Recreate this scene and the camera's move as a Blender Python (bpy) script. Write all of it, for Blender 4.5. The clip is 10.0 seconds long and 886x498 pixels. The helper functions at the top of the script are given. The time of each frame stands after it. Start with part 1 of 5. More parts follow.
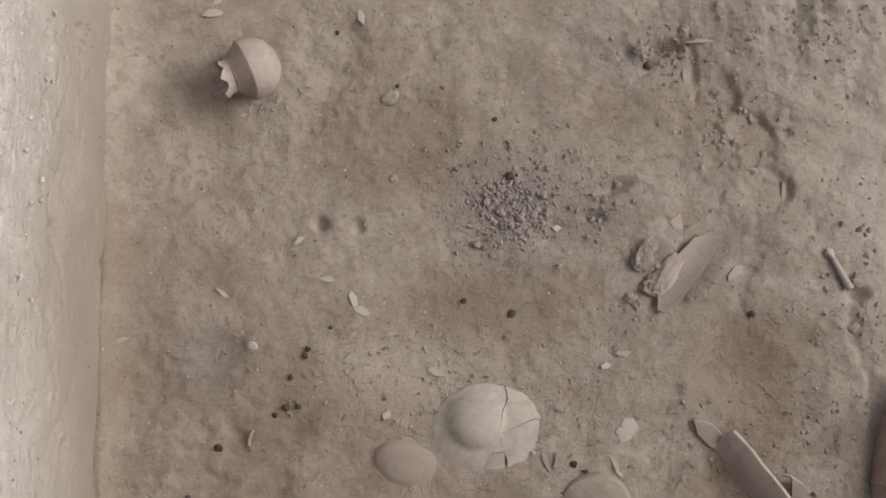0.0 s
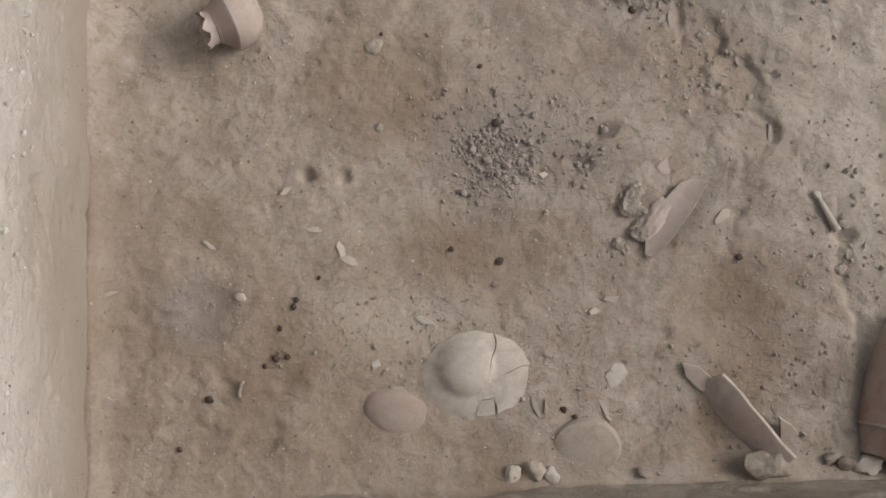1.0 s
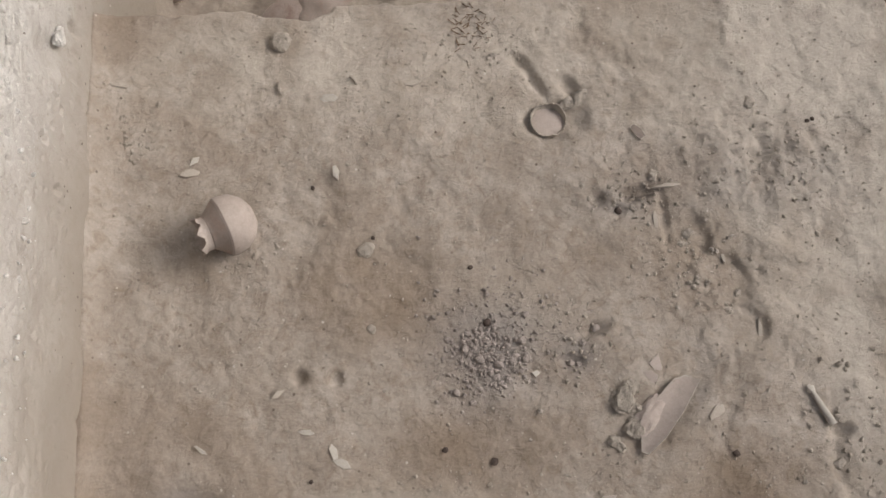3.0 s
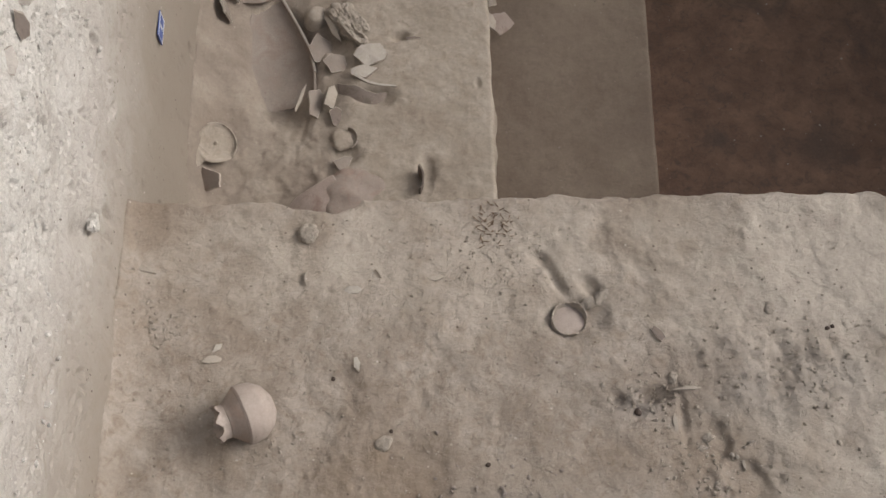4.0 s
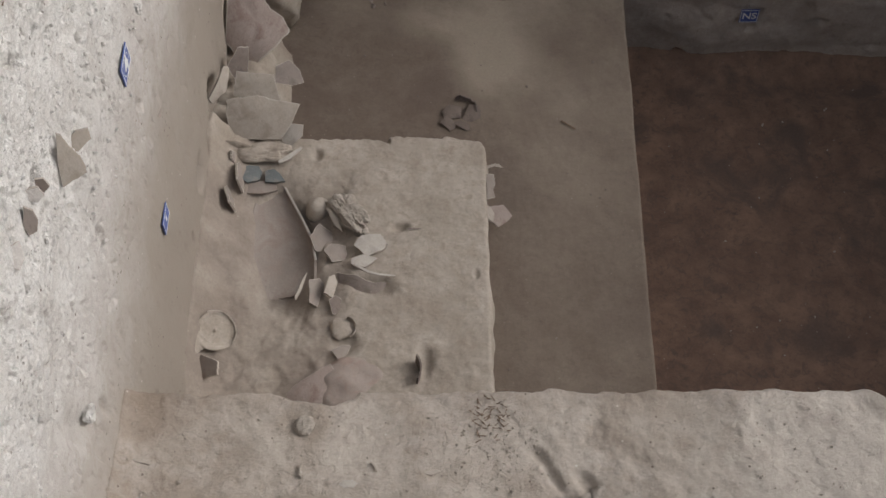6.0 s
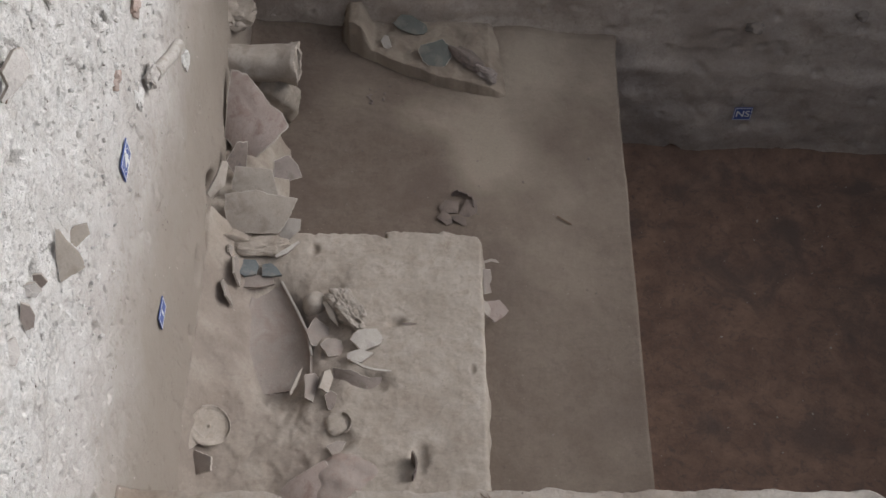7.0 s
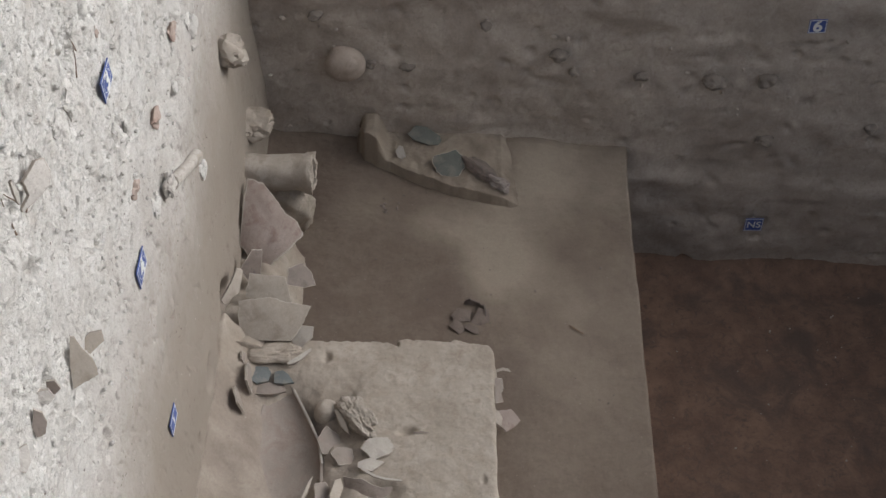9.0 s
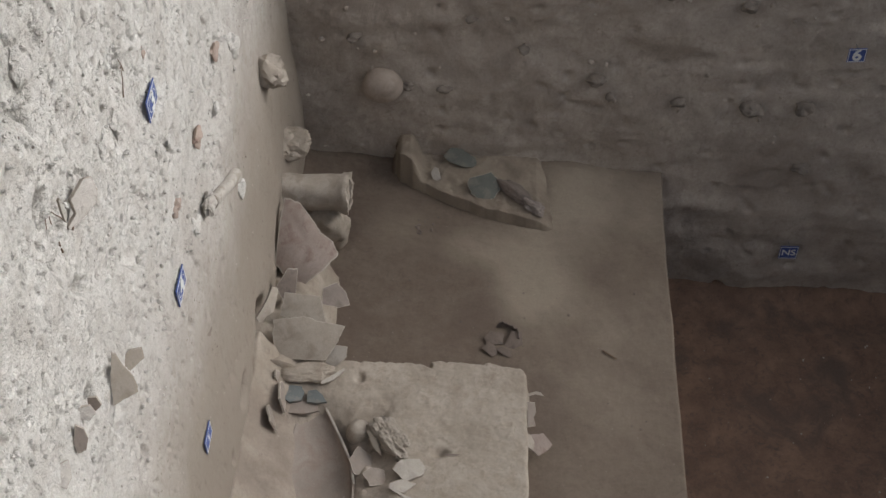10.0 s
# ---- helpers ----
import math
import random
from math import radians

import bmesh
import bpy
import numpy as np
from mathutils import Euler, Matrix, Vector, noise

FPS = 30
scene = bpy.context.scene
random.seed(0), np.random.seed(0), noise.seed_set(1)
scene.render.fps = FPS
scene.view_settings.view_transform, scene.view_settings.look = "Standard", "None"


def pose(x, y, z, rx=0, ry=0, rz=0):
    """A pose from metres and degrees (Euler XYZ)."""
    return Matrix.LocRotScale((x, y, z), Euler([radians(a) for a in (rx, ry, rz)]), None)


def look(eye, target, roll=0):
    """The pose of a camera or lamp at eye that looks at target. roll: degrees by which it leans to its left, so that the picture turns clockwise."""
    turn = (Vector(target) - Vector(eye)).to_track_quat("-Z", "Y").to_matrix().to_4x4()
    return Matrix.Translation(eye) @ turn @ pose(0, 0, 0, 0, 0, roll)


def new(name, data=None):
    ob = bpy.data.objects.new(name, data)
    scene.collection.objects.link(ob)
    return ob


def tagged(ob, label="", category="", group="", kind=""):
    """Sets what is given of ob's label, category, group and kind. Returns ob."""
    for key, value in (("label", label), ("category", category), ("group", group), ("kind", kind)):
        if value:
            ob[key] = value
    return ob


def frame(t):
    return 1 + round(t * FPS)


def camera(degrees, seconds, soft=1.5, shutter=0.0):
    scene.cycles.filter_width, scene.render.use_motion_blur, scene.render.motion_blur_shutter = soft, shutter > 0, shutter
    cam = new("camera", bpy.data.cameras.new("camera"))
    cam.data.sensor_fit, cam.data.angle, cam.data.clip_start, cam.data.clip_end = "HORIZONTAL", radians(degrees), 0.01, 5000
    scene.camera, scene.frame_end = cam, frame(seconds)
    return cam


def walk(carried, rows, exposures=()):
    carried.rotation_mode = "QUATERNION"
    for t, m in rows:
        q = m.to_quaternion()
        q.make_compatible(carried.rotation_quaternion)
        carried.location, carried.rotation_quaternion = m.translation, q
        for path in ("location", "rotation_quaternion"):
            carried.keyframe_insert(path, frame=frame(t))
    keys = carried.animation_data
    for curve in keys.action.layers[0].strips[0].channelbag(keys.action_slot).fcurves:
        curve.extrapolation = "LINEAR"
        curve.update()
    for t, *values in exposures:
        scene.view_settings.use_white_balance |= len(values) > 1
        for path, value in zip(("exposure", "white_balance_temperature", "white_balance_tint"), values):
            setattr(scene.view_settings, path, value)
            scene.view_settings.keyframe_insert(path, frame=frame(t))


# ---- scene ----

cam = camera(39.9, 10.0, 1.5)
PATH = [
    (0.0, -0.016, 0.014, 3.253, 8.581, 0.239, -1.149), (0.5, 0.001, 0.006, 3.252, 7.749, -0.007, -1.802),
    (1.0, 0.0, -0.008, 3.245, 6.55, 0.059, -2.156), (1.5, 0.004, 0.007, 3.239, 5.999, -0.017, -3.175),
    (2.0, -0.008, 0.0, 3.243, 10.32, -0.009, -3.398), (2.2, -0.004, -0.009, 3.246, 11.267, -0.101, -3.195),
    (3.3, 0.006, -0.055, 3.247, 18.64, 0.08, -3.091), (3.5, -0.006, -0.041, 3.258, 19.861, -0.449, -1.991),
    (4.0, -0.013, -0.018, 3.279, 25.081, -0.029, -1.093), (4.5, -0.012, -0.012, 3.296, 28.139, -0.235, -0.882),
    (5.0, -0.012, -0.005, 3.303, 29.97, -0.496, -0.518), (5.5, -0.004, 0.007, 3.319, 31.688, -0.218, -0.407),
    (6.8, -0.018, 0.023, 3.331, 36.586, -0.785, -0.77), (7.0, -0.016, 0.027, 3.337, 37.591, -0.796, -0.405),
    (7.5, -0.006, 0.029, 3.35, 39.5, -1.198, -0.328), (8.0, -0.011, 0.027, 3.354, 40.874, -0.757, -0.492),
    (8.5, -0.013, 0.022, 3.359, 42.272, -0.3, 0.189), (9.0, -0.01, 0.016, 3.362, 42.588, -0.552, 0.312),
    (9.5, -0.026, 0.019, 3.374, 43.158, -0.511, 0.982), (10.0, -0.045, 0.017, 3.379, 43.478, -0.369, 1.95),
]
EXPOSURES = [(0.0, -0.54, 6500, 12), (1.0, -0.50, 6550, 12), (1.6, -0.71, 6650, 12), (2.2, -0.36, 6550, 12), (3.5, -0.40, 6450, 11), (4.5, -0.54, 6450, 11), (5.5, -0.60, 6300, 11), (7.5, -0.46, 5900, 11), (8.5, -0.44, 5950, 10), (10.0, -0.62, 6150, 9)]
walk(cam, [(r[0], pose(*r[1:])) for r in PATH], EXPOSURES)

# ---- light: a soft overcast day, brightest from the open side ----
SUN_EL, SUN_AZ = 36.0, 80.0  # azimuth clockwise from +y
world = bpy.data.worlds.new("overcast_sky")
scene.world = world
world.use_nodes = True
wn, wl = world.node_tree.nodes, world.node_tree.links
sky = wn.new("ShaderNodeTexSky")
sky.sky_type, sky.sun_disc = "NISHITA", False
sky.sun_elevation, sky.sun_rotation = radians(SUN_EL), radians(SUN_AZ)
sky.dust_density, sky.air_density, sky.ozone_density = 6.0, 1.0, 0.3
wn["Background"].inputs["Strength"].default_value = 0.19
grey = wn.new("ShaderNodeHueSaturation")  # cloud takes most of the blue out
grey.inputs["Saturation"].default_value = 0.4
wl.new(sky.outputs["Color"], grey.inputs["Color"])
wl.new(grey.outputs["Color"], wn["Background"].inputs["Color"])
sun_data = bpy.data.lights.new("sun", "SUN")
sun_data.energy, sun_data.angle, sun_data.color = 1.5, radians(30), (1.0, 0.96, 0.91)
sun = new("sun", sun_data)
az, el = radians(SUN_AZ), radians(SUN_EL)
toward = Vector((math.sin(az) * math.cos(el), math.cos(az) * math.cos(el), math.sin(el)))
sun.matrix_world = look(toward * 12, (0, 0, 0))


# ---- helpers of this scene ----
def hash3(ix, iy, iz):
    n = (ix.astype(np.int64) * 374761393 + iy.astype(np.int64) * 668265263 + iz.astype(np.int64) * 2147483647) & 0xFFFFFFFF
    n = ((n ^ (n >> 13)) * 1274126177) & 0xFFFFFFFF
    return ((n ^ (n >> 16)) & 0xFFFF) / 65535.0


def vnoise(x, y, z, size):
    """Smooth noise from -1 to 1 with features of that size."""
    x, y, z = np.broadcast_arrays(np.asarray(x, float) / size, np.asarray(y, float) / size, np.asarray(z, float) / size)
    x, y, z = 0.728 * x + 0.561 * y + 0.394 * z, -0.637 * x + 0.770 * y + 0.081 * z, -0.258 * x - 0.310 * y + 0.915 * z
    fx, fy, fz = np.floor(x), np.floor(y), np.floor(z)
    ux, uy, uz = [(c - k) ** 2 * (3 - 2 * (c - k)) for c, k in ((x, fx), (y, fy), (z, fz))]
    total = 0
    for i in (0, 1):
        for j in (0, 1):
            for k in (0, 1):
                wgt = (ux if i else 1 - ux) * (uy if j else 1 - uy) * (uz if k else 1 - uz)
                total = total + wgt * hash3(fx + i, fy + j, fz + k)
    return total * 2 - 1


def fbm(x, y, z, size, octaves=4, gain=0.5):
    total, amp = 0, 1.0
    for o in range(octaves):
        total = total + amp * vnoise(np.asarray(x) + 7.3 * o, np.asarray(y) - 3.1 * o, np.asarray(z) + 5.7 * o, size / 2 ** o)
        amp *= gain
    return total


def mesh_from(name, verts, faces, material, smooth=True):
    me = bpy.data.meshes.new(name)
    me.from_pydata([tuple(map(float, v)) for v in verts], [], faces)
    me.materials.append(material)
    if smooth:
        me.polygons.foreach_set("use_smooth", [True] * len(me.polygons))
    me.update()
    return me


def sheet(name, grid, back, material, parent=None):
    """A thick sheet: a front of grid points (rows, columns, 3) and a flat back, shifted by the vector back."""
    ny, nx = grid.shape[:2]
    verts = grid.reshape(-1, 3)
    ids = np.arange(ny * nx).reshape(ny, nx)
    faces = np.stack([ids[:-1, :-1], ids[:-1, 1:], ids[1:, 1:], ids[1:, :-1]], -1).reshape(-1, 4).tolist()
    ring = np.concatenate([ids[0, :-1], ids[:-1, -1], ids[-1, :0:-1], ids[:0:-1, 0]])
    base = len(verts)
    rim = verts[ring] + np.asarray(back)
    count = len(ring)
    faces += [[int(ring[(k + 1) % count]), int(ring[k]), base + k, base + (k + 1) % count] for k in range(count)]
    faces.append([base + k for k in range(count)][::-1])
    ob = new(name, mesh_from(name, np.concatenate([verts, rim]), faces, material))
    ob.parent = parent
    return ob


def part(name, bm, material, parent, label="", smooth=True):
    me = bpy.data.meshes.new(name)
    broken = any(f.material_index == 1 for f in bm.faces)
    bmesh.ops.recalc_face_normals(bm, faces=bm.faces)
    bm.to_mesh(me)
    bm.free()
    me.materials.append(material)
    if broken:
        me.materials.append(M_EDGE)
    if smooth:
        me.polygons.foreach_set("use_smooth", [True] * len(me.polygons))
        me.set_sharp_from_angle(angle=radians(38))
    ob = new(name, me)
    ob.parent = parent
    if label:
        ob["label"] = label
    return ob


def thing(name, bm, material, label, category, group="", at=None, smooth=True):
    ob = part(name, bm, material, None, "", smooth)
    if at is not None:
        ob.matrix_world = at
    return tagged(ob, label, category, group)


def empty(name, at, label, category, group=""):
    ob = new(name)
    ob.matrix_world = at
    ob.empty_display_size = 0.05
    return tagged(ob, label, category, group)


# ---- materials ----
def soil(name, low, high, stain, grain=0.012, bump=0.5, rough=0.95, stain_size=0.5, speck=0.14, clear=0.52, marks=(), chips=0.5, deep=0.012, calm="", crust=0.8):
    """Dry earth: two tones in clouds, stains, specks and a fine crumbly relief, in metres."""
    mat = bpy.data.materials.new(name)
    mat.use_nodes = True
    nt = mat.node_tree
    n, l = nt.nodes, nt.links
    bsdf = n["Principled BSDF"]
    bsdf.inputs["Roughness"].default_value = rough
    bsdf.inputs["Specular IOR Level"].default_value = 0.15
    co = n.new("ShaderNodeTexCoord").outputs["Object"]

    def tex(size, detail=6, r=0.6, dist=0.0):
        t = n.new("ShaderNodeTexNoise")
        t.inputs["Scale"].default_value, t.inputs["Detail"].default_value = 1 / size, detail
        t.inputs["Roughness"].default_value, t.inputs["Distortion"].default_value = r, dist
        l.new(co, t.inputs["Vector"])
        return t.outputs["Fac"]

    def ramp(src, a, b):
        r = n.new("ShaderNodeMapRange")
        r.inputs["From Min"].default_value, r.inputs["From Max"].default_value = a, b
        l.new(src, r.inputs["Value"])
        return r.outputs["Result"]

    def mix(fac, a, b, mode="MIX", amount=None):
        m = n.new("ShaderNodeMix")
        m.data_type, m.blend_type = "RGBA", mode
        if fac is not None:
            l.new(fac, m.inputs["Factor"])
        else:
            m.inputs["Factor"].default_value = amount
        for sock, val in ((m.inputs["A"], a), (m.inputs["B"], b)):
            if isinstance(val, tuple):
                sock.default_value = (*val, 1)
            else:
                l.new(val, sock)
        return m.outputs["Result"]

    cloud = ramp(tex(0.16, 8, 0.65, 0.4), 0.36, 0.66)
    col = mix(cloud, low, high)
    col = mix(ramp(tex(0.045, 6, 0.7, 0.8), 0.5, 0.72), col, stain)
    col = mix(ramp(tex(stain_size, 4, 0.55, 0.6), clear, clear + 0.15), col, stain)
    for attr, tone in marks:
        a = n.new("ShaderNodeAttribute")
        a.attribute_name = attr
        col = mix(a.outputs["Fac"], col, tone)
    # scattered pale chips and dark crumbs
    for size, edge, tone in ((0.035, 0.13, (0.47, 0.425, 0.37)), (0.028, 0.16, (0.12, 0.095, 0.075))):
        vs = n.new("ShaderNodeTexVoronoi")
        vs.inputs["Scale"].default_value = 1 / size
        l.new(co, vs.inputs["Vector"])
        near = ramp(vs.outputs["Distance"], edge, edge - 0.05)
        pick = n.new("ShaderNodeSeparateColor")
        l.new(vs.outputs["Color"], pick.inputs["Color"])
        both = n.new("ShaderNodeMath")
        both.operation = "MULTIPLY"
        l.new(near, both.inputs[0])
        l.new(ramp(pick.outputs["Red"], 0.72, 0.95), both.inputs[1])
        soft = n.new("ShaderNodeMath")
        soft.operation = "MULTIPLY"
        soft.inputs[1].default_value = chips
        l.new(both.outputs["Value"], soft.inputs[0])
        col = mix(soft.outputs["Value"], col, tone)
    fine = tex(grain, 5, 0.7)
    shade = n.new("ShaderNodeMapRange")
    shade.inputs["From Min"].default_value, shade.inputs["From Max"].default_value = 0.3, 0.7
    shade.inputs["To Min"].default_value, shade.inputs["To Max"].default_value = 1 - speck, 1 + speck * 0.6
    l.new(fine, shade.inputs["Value"])
    grainy = shade.outputs["Result"]
    strength = None
    if calm:  # finer, smoother soil where this attribute is set
        a = n.new("ShaderNodeAttribute")
        a.attribute_name = calm
        blend = n.new("ShaderNodeMix")
        l.new(a.outputs["Fac"], blend.inputs["Factor"])
        l.new(grainy, blend.inputs["A"])
        blend.inputs["B"].default_value = 0.98
        grainy = blend.outputs["Result"]
        strength = n.new("ShaderNodeMapRange")
        strength.inputs["To Min"].default_value, strength.inputs["To Max"].default_value = bump, bump * 0.45
        l.new(a.outputs["Fac"], strength.inputs["Value"])
    m = n.new("ShaderNodeVectorMath")
    m.operation = "MULTIPLY"
    l.new(col, m.inputs[0])
    l.new(grainy, m.inputs[1])
    l.new(m.outputs["Vector"], bsdf.inputs["Base Color"])
    # a thin crust that flakes away in patches
    b0 = n.new("ShaderNodeBump")
    b0.inputs["Strength"].default_value, b0.inputs["Distance"].default_value = min(bump * crust, 1.0), 0.005
    l.new(ramp(tex(grain * 5, 8, 0.72, 0.5), 0.47, 0.56), b0.inputs["Height"])
    b1 = n.new("ShaderNodeBump")
    l.new(b0.outputs["Normal"], b1.inputs["Normal"])
    b1.inputs["Strength"].default_value, b1.inputs["Distance"].default_value = bump, deep
    l.new(tex(grain * 2.5, 8, 0.68), b1.inputs["Height"])
    if strength:
        l.new(strength.outputs["Result"], b1.inputs["Strength"])
    vor = n.new("ShaderNodeTexVoronoi")
    vor.inputs["Scale"].default_value = 1 / (grain * 0.8)
    l.new(co, vor.inputs["Vector"])
    b2 = n.new("ShaderNodeBump")
    b2.inputs["Strength"].default_value, b2.inputs["Distance"].default_value = bump * 0.35, 0.004
    l.new(vor.outputs["Distance"], b2.inputs["Height"])
    if strength:
        l.new(strength.outputs["Result"], b2.inputs["Strength"])
        l.new(strength.outputs["Result"], b0.inputs["Strength"])
    l.new(b1.outputs["Normal"], b2.inputs["Normal"])
    l.new(b2.outputs["Normal"], bsdf.inputs["Normal"])
    return mat


DAMP_SHADE, ASH, DUST_LIGHT = (0.205, 0.158, 0.116), (0.225, 0.202, 0.183), (0.305, 0.256, 0.20)
M_FLOOR = soil("pale_dry_earth", (0.262, 0.22, 0.18), (0.375, 0.328, 0.282), (0.232, 0.185, 0.143), marks=(("pale", (0.42, 0.375, 0.32)), ("dark_tone", DAMP_SHADE), ("ash", ASH)), bump=0.45, chips=0.8, speck=0.12)
M_SHELF = soil("pale_trimmed_earth", (0.30, 0.258, 0.212), (0.385, 0.338, 0.285), (0.262, 0.218, 0.175), bump=0.3, speck=0.1, chips=0.3, marks=(("dark_tone", (0.212, 0.174, 0.143)),))
# the side wall's dimmer foot is put into a browner colour
M_WALL = soil("pale_cut_earth", (0.59, 0.562, 0.52), (0.73, 0.71, 0.67), (0.50, 0.465, 0.42), grain=0.0055, bump=0.6, deep=0.010, speck=0.2, clear=0.62, chips=0.9, crust=0.3, marks=(("foot_shade", (0.252, 0.211, 0.172)),), calm="foot_shade")
M_BACK = soil("grey_brown_earth", (0.36, 0.31, 0.262), (0.45, 0.395, 0.34), (0.31, 0.262, 0.222), grain=0.014, bump=0.4, speck=0.12, chips=0.3)
M_DARK = soil("dark_trodden_earth", (0.135, 0.104, 0.081), (0.168, 0.134, 0.106), (0.125, 0.096, 0.077), bump=0.25, speck=0.08, rough=0.9, chips=0.15, marks=(("dust_light", DUST_LIGHT),))
M_DEEP = soil("dark_red_earth", (0.155, 0.10, 0.074), (0.24, 0.152, 0.106), (0.12, 0.088, 0.071), bump=0.3, speck=0.12, stain_size=0.3, rough=0.85, chips=0.2)


def clay(name, low, high, stain, bump=0.12, rough=0.8):
    return soil(name, low, high, stain, grain=0.006, bump=bump, rough=rough, stain_size=0.09, speck=0.1, chips=0.25)


M_POT = clay("dusty_pink_clay", (0.34, 0.285, 0.25), (0.42, 0.36, 0.32), (0.31, 0.268, 0.235))
M_CREAM = clay("cream_clay", (0.39, 0.355, 0.31), (0.47, 0.43, 0.38), (0.34, 0.31, 0.275))
M_BUFF = clay("buff_clay", (0.32, 0.28, 0.235), (0.40, 0.355, 0.305), (0.28, 0.24, 0.20))
M_GREY = clay("blue_grey_clay", (0.12, 0.13, 0.13), (0.18, 0.195, 0.19), (0.22, 0.21, 0.19))
M_BROWN = clay("dark_brown_clay", (0.16, 0.13, 0.11), (0.23, 0.19, 0.165), (0.12, 0.10, 0.09))
M_BONE = clay("pale_bone", (0.43, 0.40, 0.355), (0.54, 0.505, 0.455), (0.35, 0.315, 0.27), bump=0.4)
M_STONE = clay("grey_ash_stone", (0.24, 0.205, 0.182), (0.35, 0.305, 0.272), (0.19, 0.162, 0.143), bump=0.4)
M_CLOD = soil("soil_clod", (0.31, 0.27, 0.225), (0.41, 0.365, 0.315), (0.27, 0.23, 0.19), bump=0.8)
M_PELLET = clay("dark_charred_pellet", (0.06, 0.045, 0.038), (0.11, 0.085, 0.07), (0.05, 0.04, 0.033), bump=0.4)
M_ROOT = clay("dry_root", (0.16, 0.11, 0.075), (0.25, 0.18, 0.13), (0.12, 0.085, 0.06))


def plain(name, color, rough=0.5):
    mat = bpy.data.materials.new(name)
    mat.use_nodes = True
    n, l = mat.node_tree.nodes, mat.node_tree.links
    bsdf = n["Principled BSDF"]
    bsdf.inputs["Roughness"].default_value = rough
    t = n.new("ShaderNodeTexNoise")
    t.inputs["Scale"].default_value = 120
    m = n.new("ShaderNodeMix")
    m.data_type = "RGBA"
    m.inputs["A"].default_value = (*color, 1)
    m.inputs["B"].default_value = (*[c * 0.75 + 0.05 for c in color], 1)
    l.new(t.outputs["Fac"], m.inputs["Factor"])
    l.new(m.outputs["Result"], bsdf.inputs["Base Color"])
    return mat


M_EDGE = clay("pale_broken_clay", (0.36, 0.32, 0.275), (0.45, 0.405, 0.35), (0.31, 0.27, 0.23))
M_BLUE = plain("blue_enamel", (0.045, 0.085, 0.30))
M_WHITE = plain("white_paint", (0.78, 0.78, 0.76))
M_NAIL = plain("dull_steel", (0.18, 0.17, 0.16), 0.4)

# ---- the cut: levels and faces ----
Z_A, Z_B, Z_C, Z_D = 0.0, -0.658, -0.871, -1.646
Y_NEAR, Y_A, Y_B = -0.27, 1.69, 3.19
X_A, X_B, X_C, X_RIGHT = 1.43, 0.222, 0.905, 4.6
TOP = 2.1


def wall_x(z):
    return -0.916 - 0.056 * z


def back_y(x):
    return 4.566 - 0.044 * x


def dent(x, y, cx, cy, rx, ry, turn, depth):
    c, s = math.cos(radians(turn)), math.sin(radians(turn))
    u, v = ((x - cx) * c + (y - cy) * s) / rx, (-(x - cx) * s + (y - cy) * c) / ry
    return -depth * np.exp(-np.minimum((u * u + v * v) ** 1.6, 40.0))


def platform(name, x, y, top, bottom, material, edges):
    """A block of earth: a grid of top points with worn edges, and uneven sides down to the bottom."""
    ny, nx = top.shape
    pts = np.stack([x, y, top], -1)
    ids = np.arange(ny * nx).reshape(ny, nx)
    verts = [pts.reshape(-1, 3)]
    faces = np.stack([ids[:-1, :-1], ids[:-1, 1:], ids[1:, 1:], ids[1:, :-1]], -1).reshape(-1, 4).tolist()
    ring = np.concatenate([ids[0, :-1], ids[:-1, -1], ids[-1, :0:-1], ids[:0:-1, 0]])
    rim = pts.reshape(-1, 3)[ring]
    centre = rim.mean(0)
    prev, count, total = ring, len(ring), ny * nx
    for k in range(1, edges + 1):
        f = k / edges
        low = rim.copy()
        low[:, 2] = rim[:, 2] * (1 - f) + bottom * f
        out = (rim - centre)[:, :2]
        out /= np.linalg.norm(out, axis=1, keepdims=True)
        low[:, :2] += out * (0.012 * fbm(low[:, 0], low[:, 1], low[:, 2], 0.12, 3) + 0.02 * f)[:, None]
        verts.append(low)
        cur = np.arange(total, total + count)
        total += count
        for q in range(count):
            w = (q + 1) % count
            faces.append([int(prev[w]), int(prev[q]), int(cur[q]), int(cur[w])])
        prev = cur
    faces.append([int(q) for q in prev[::-1]])
    ob = new(name, mesh_from(name, np.concatenate(verts), faces, material))
    return ob


def rounded(d, r):
    """How far a worn edge of radius r drops at the distance d from it."""
    k = np.clip(1 - d / r, 0, 1)
    return -r * (1 - np.sqrt(np.maximum(1 - k * k, 0)))


def scoop(x, y, cx, cy, rx, ry, turn, depth):
    """A shallow scraped hollow that deepens towards one end, where it stops at a steep edge."""
    c, s = math.cos(radians(turn)), math.sin(radians(turn))
    u, v = ((x - cx) * c + (y - cy) * s) / rx, (-(x - cx) * s + (y - cy) * c) / ry
    r = np.sqrt(u * u + v * v) + 0.38 * fbm(x, y, 3, 0.055, 3)
    return -depth * np.clip((u + 1.1) / 1.8, 0, 1) / (1 + np.exp(np.clip((r - 1) / 0.09, -40, 40)))


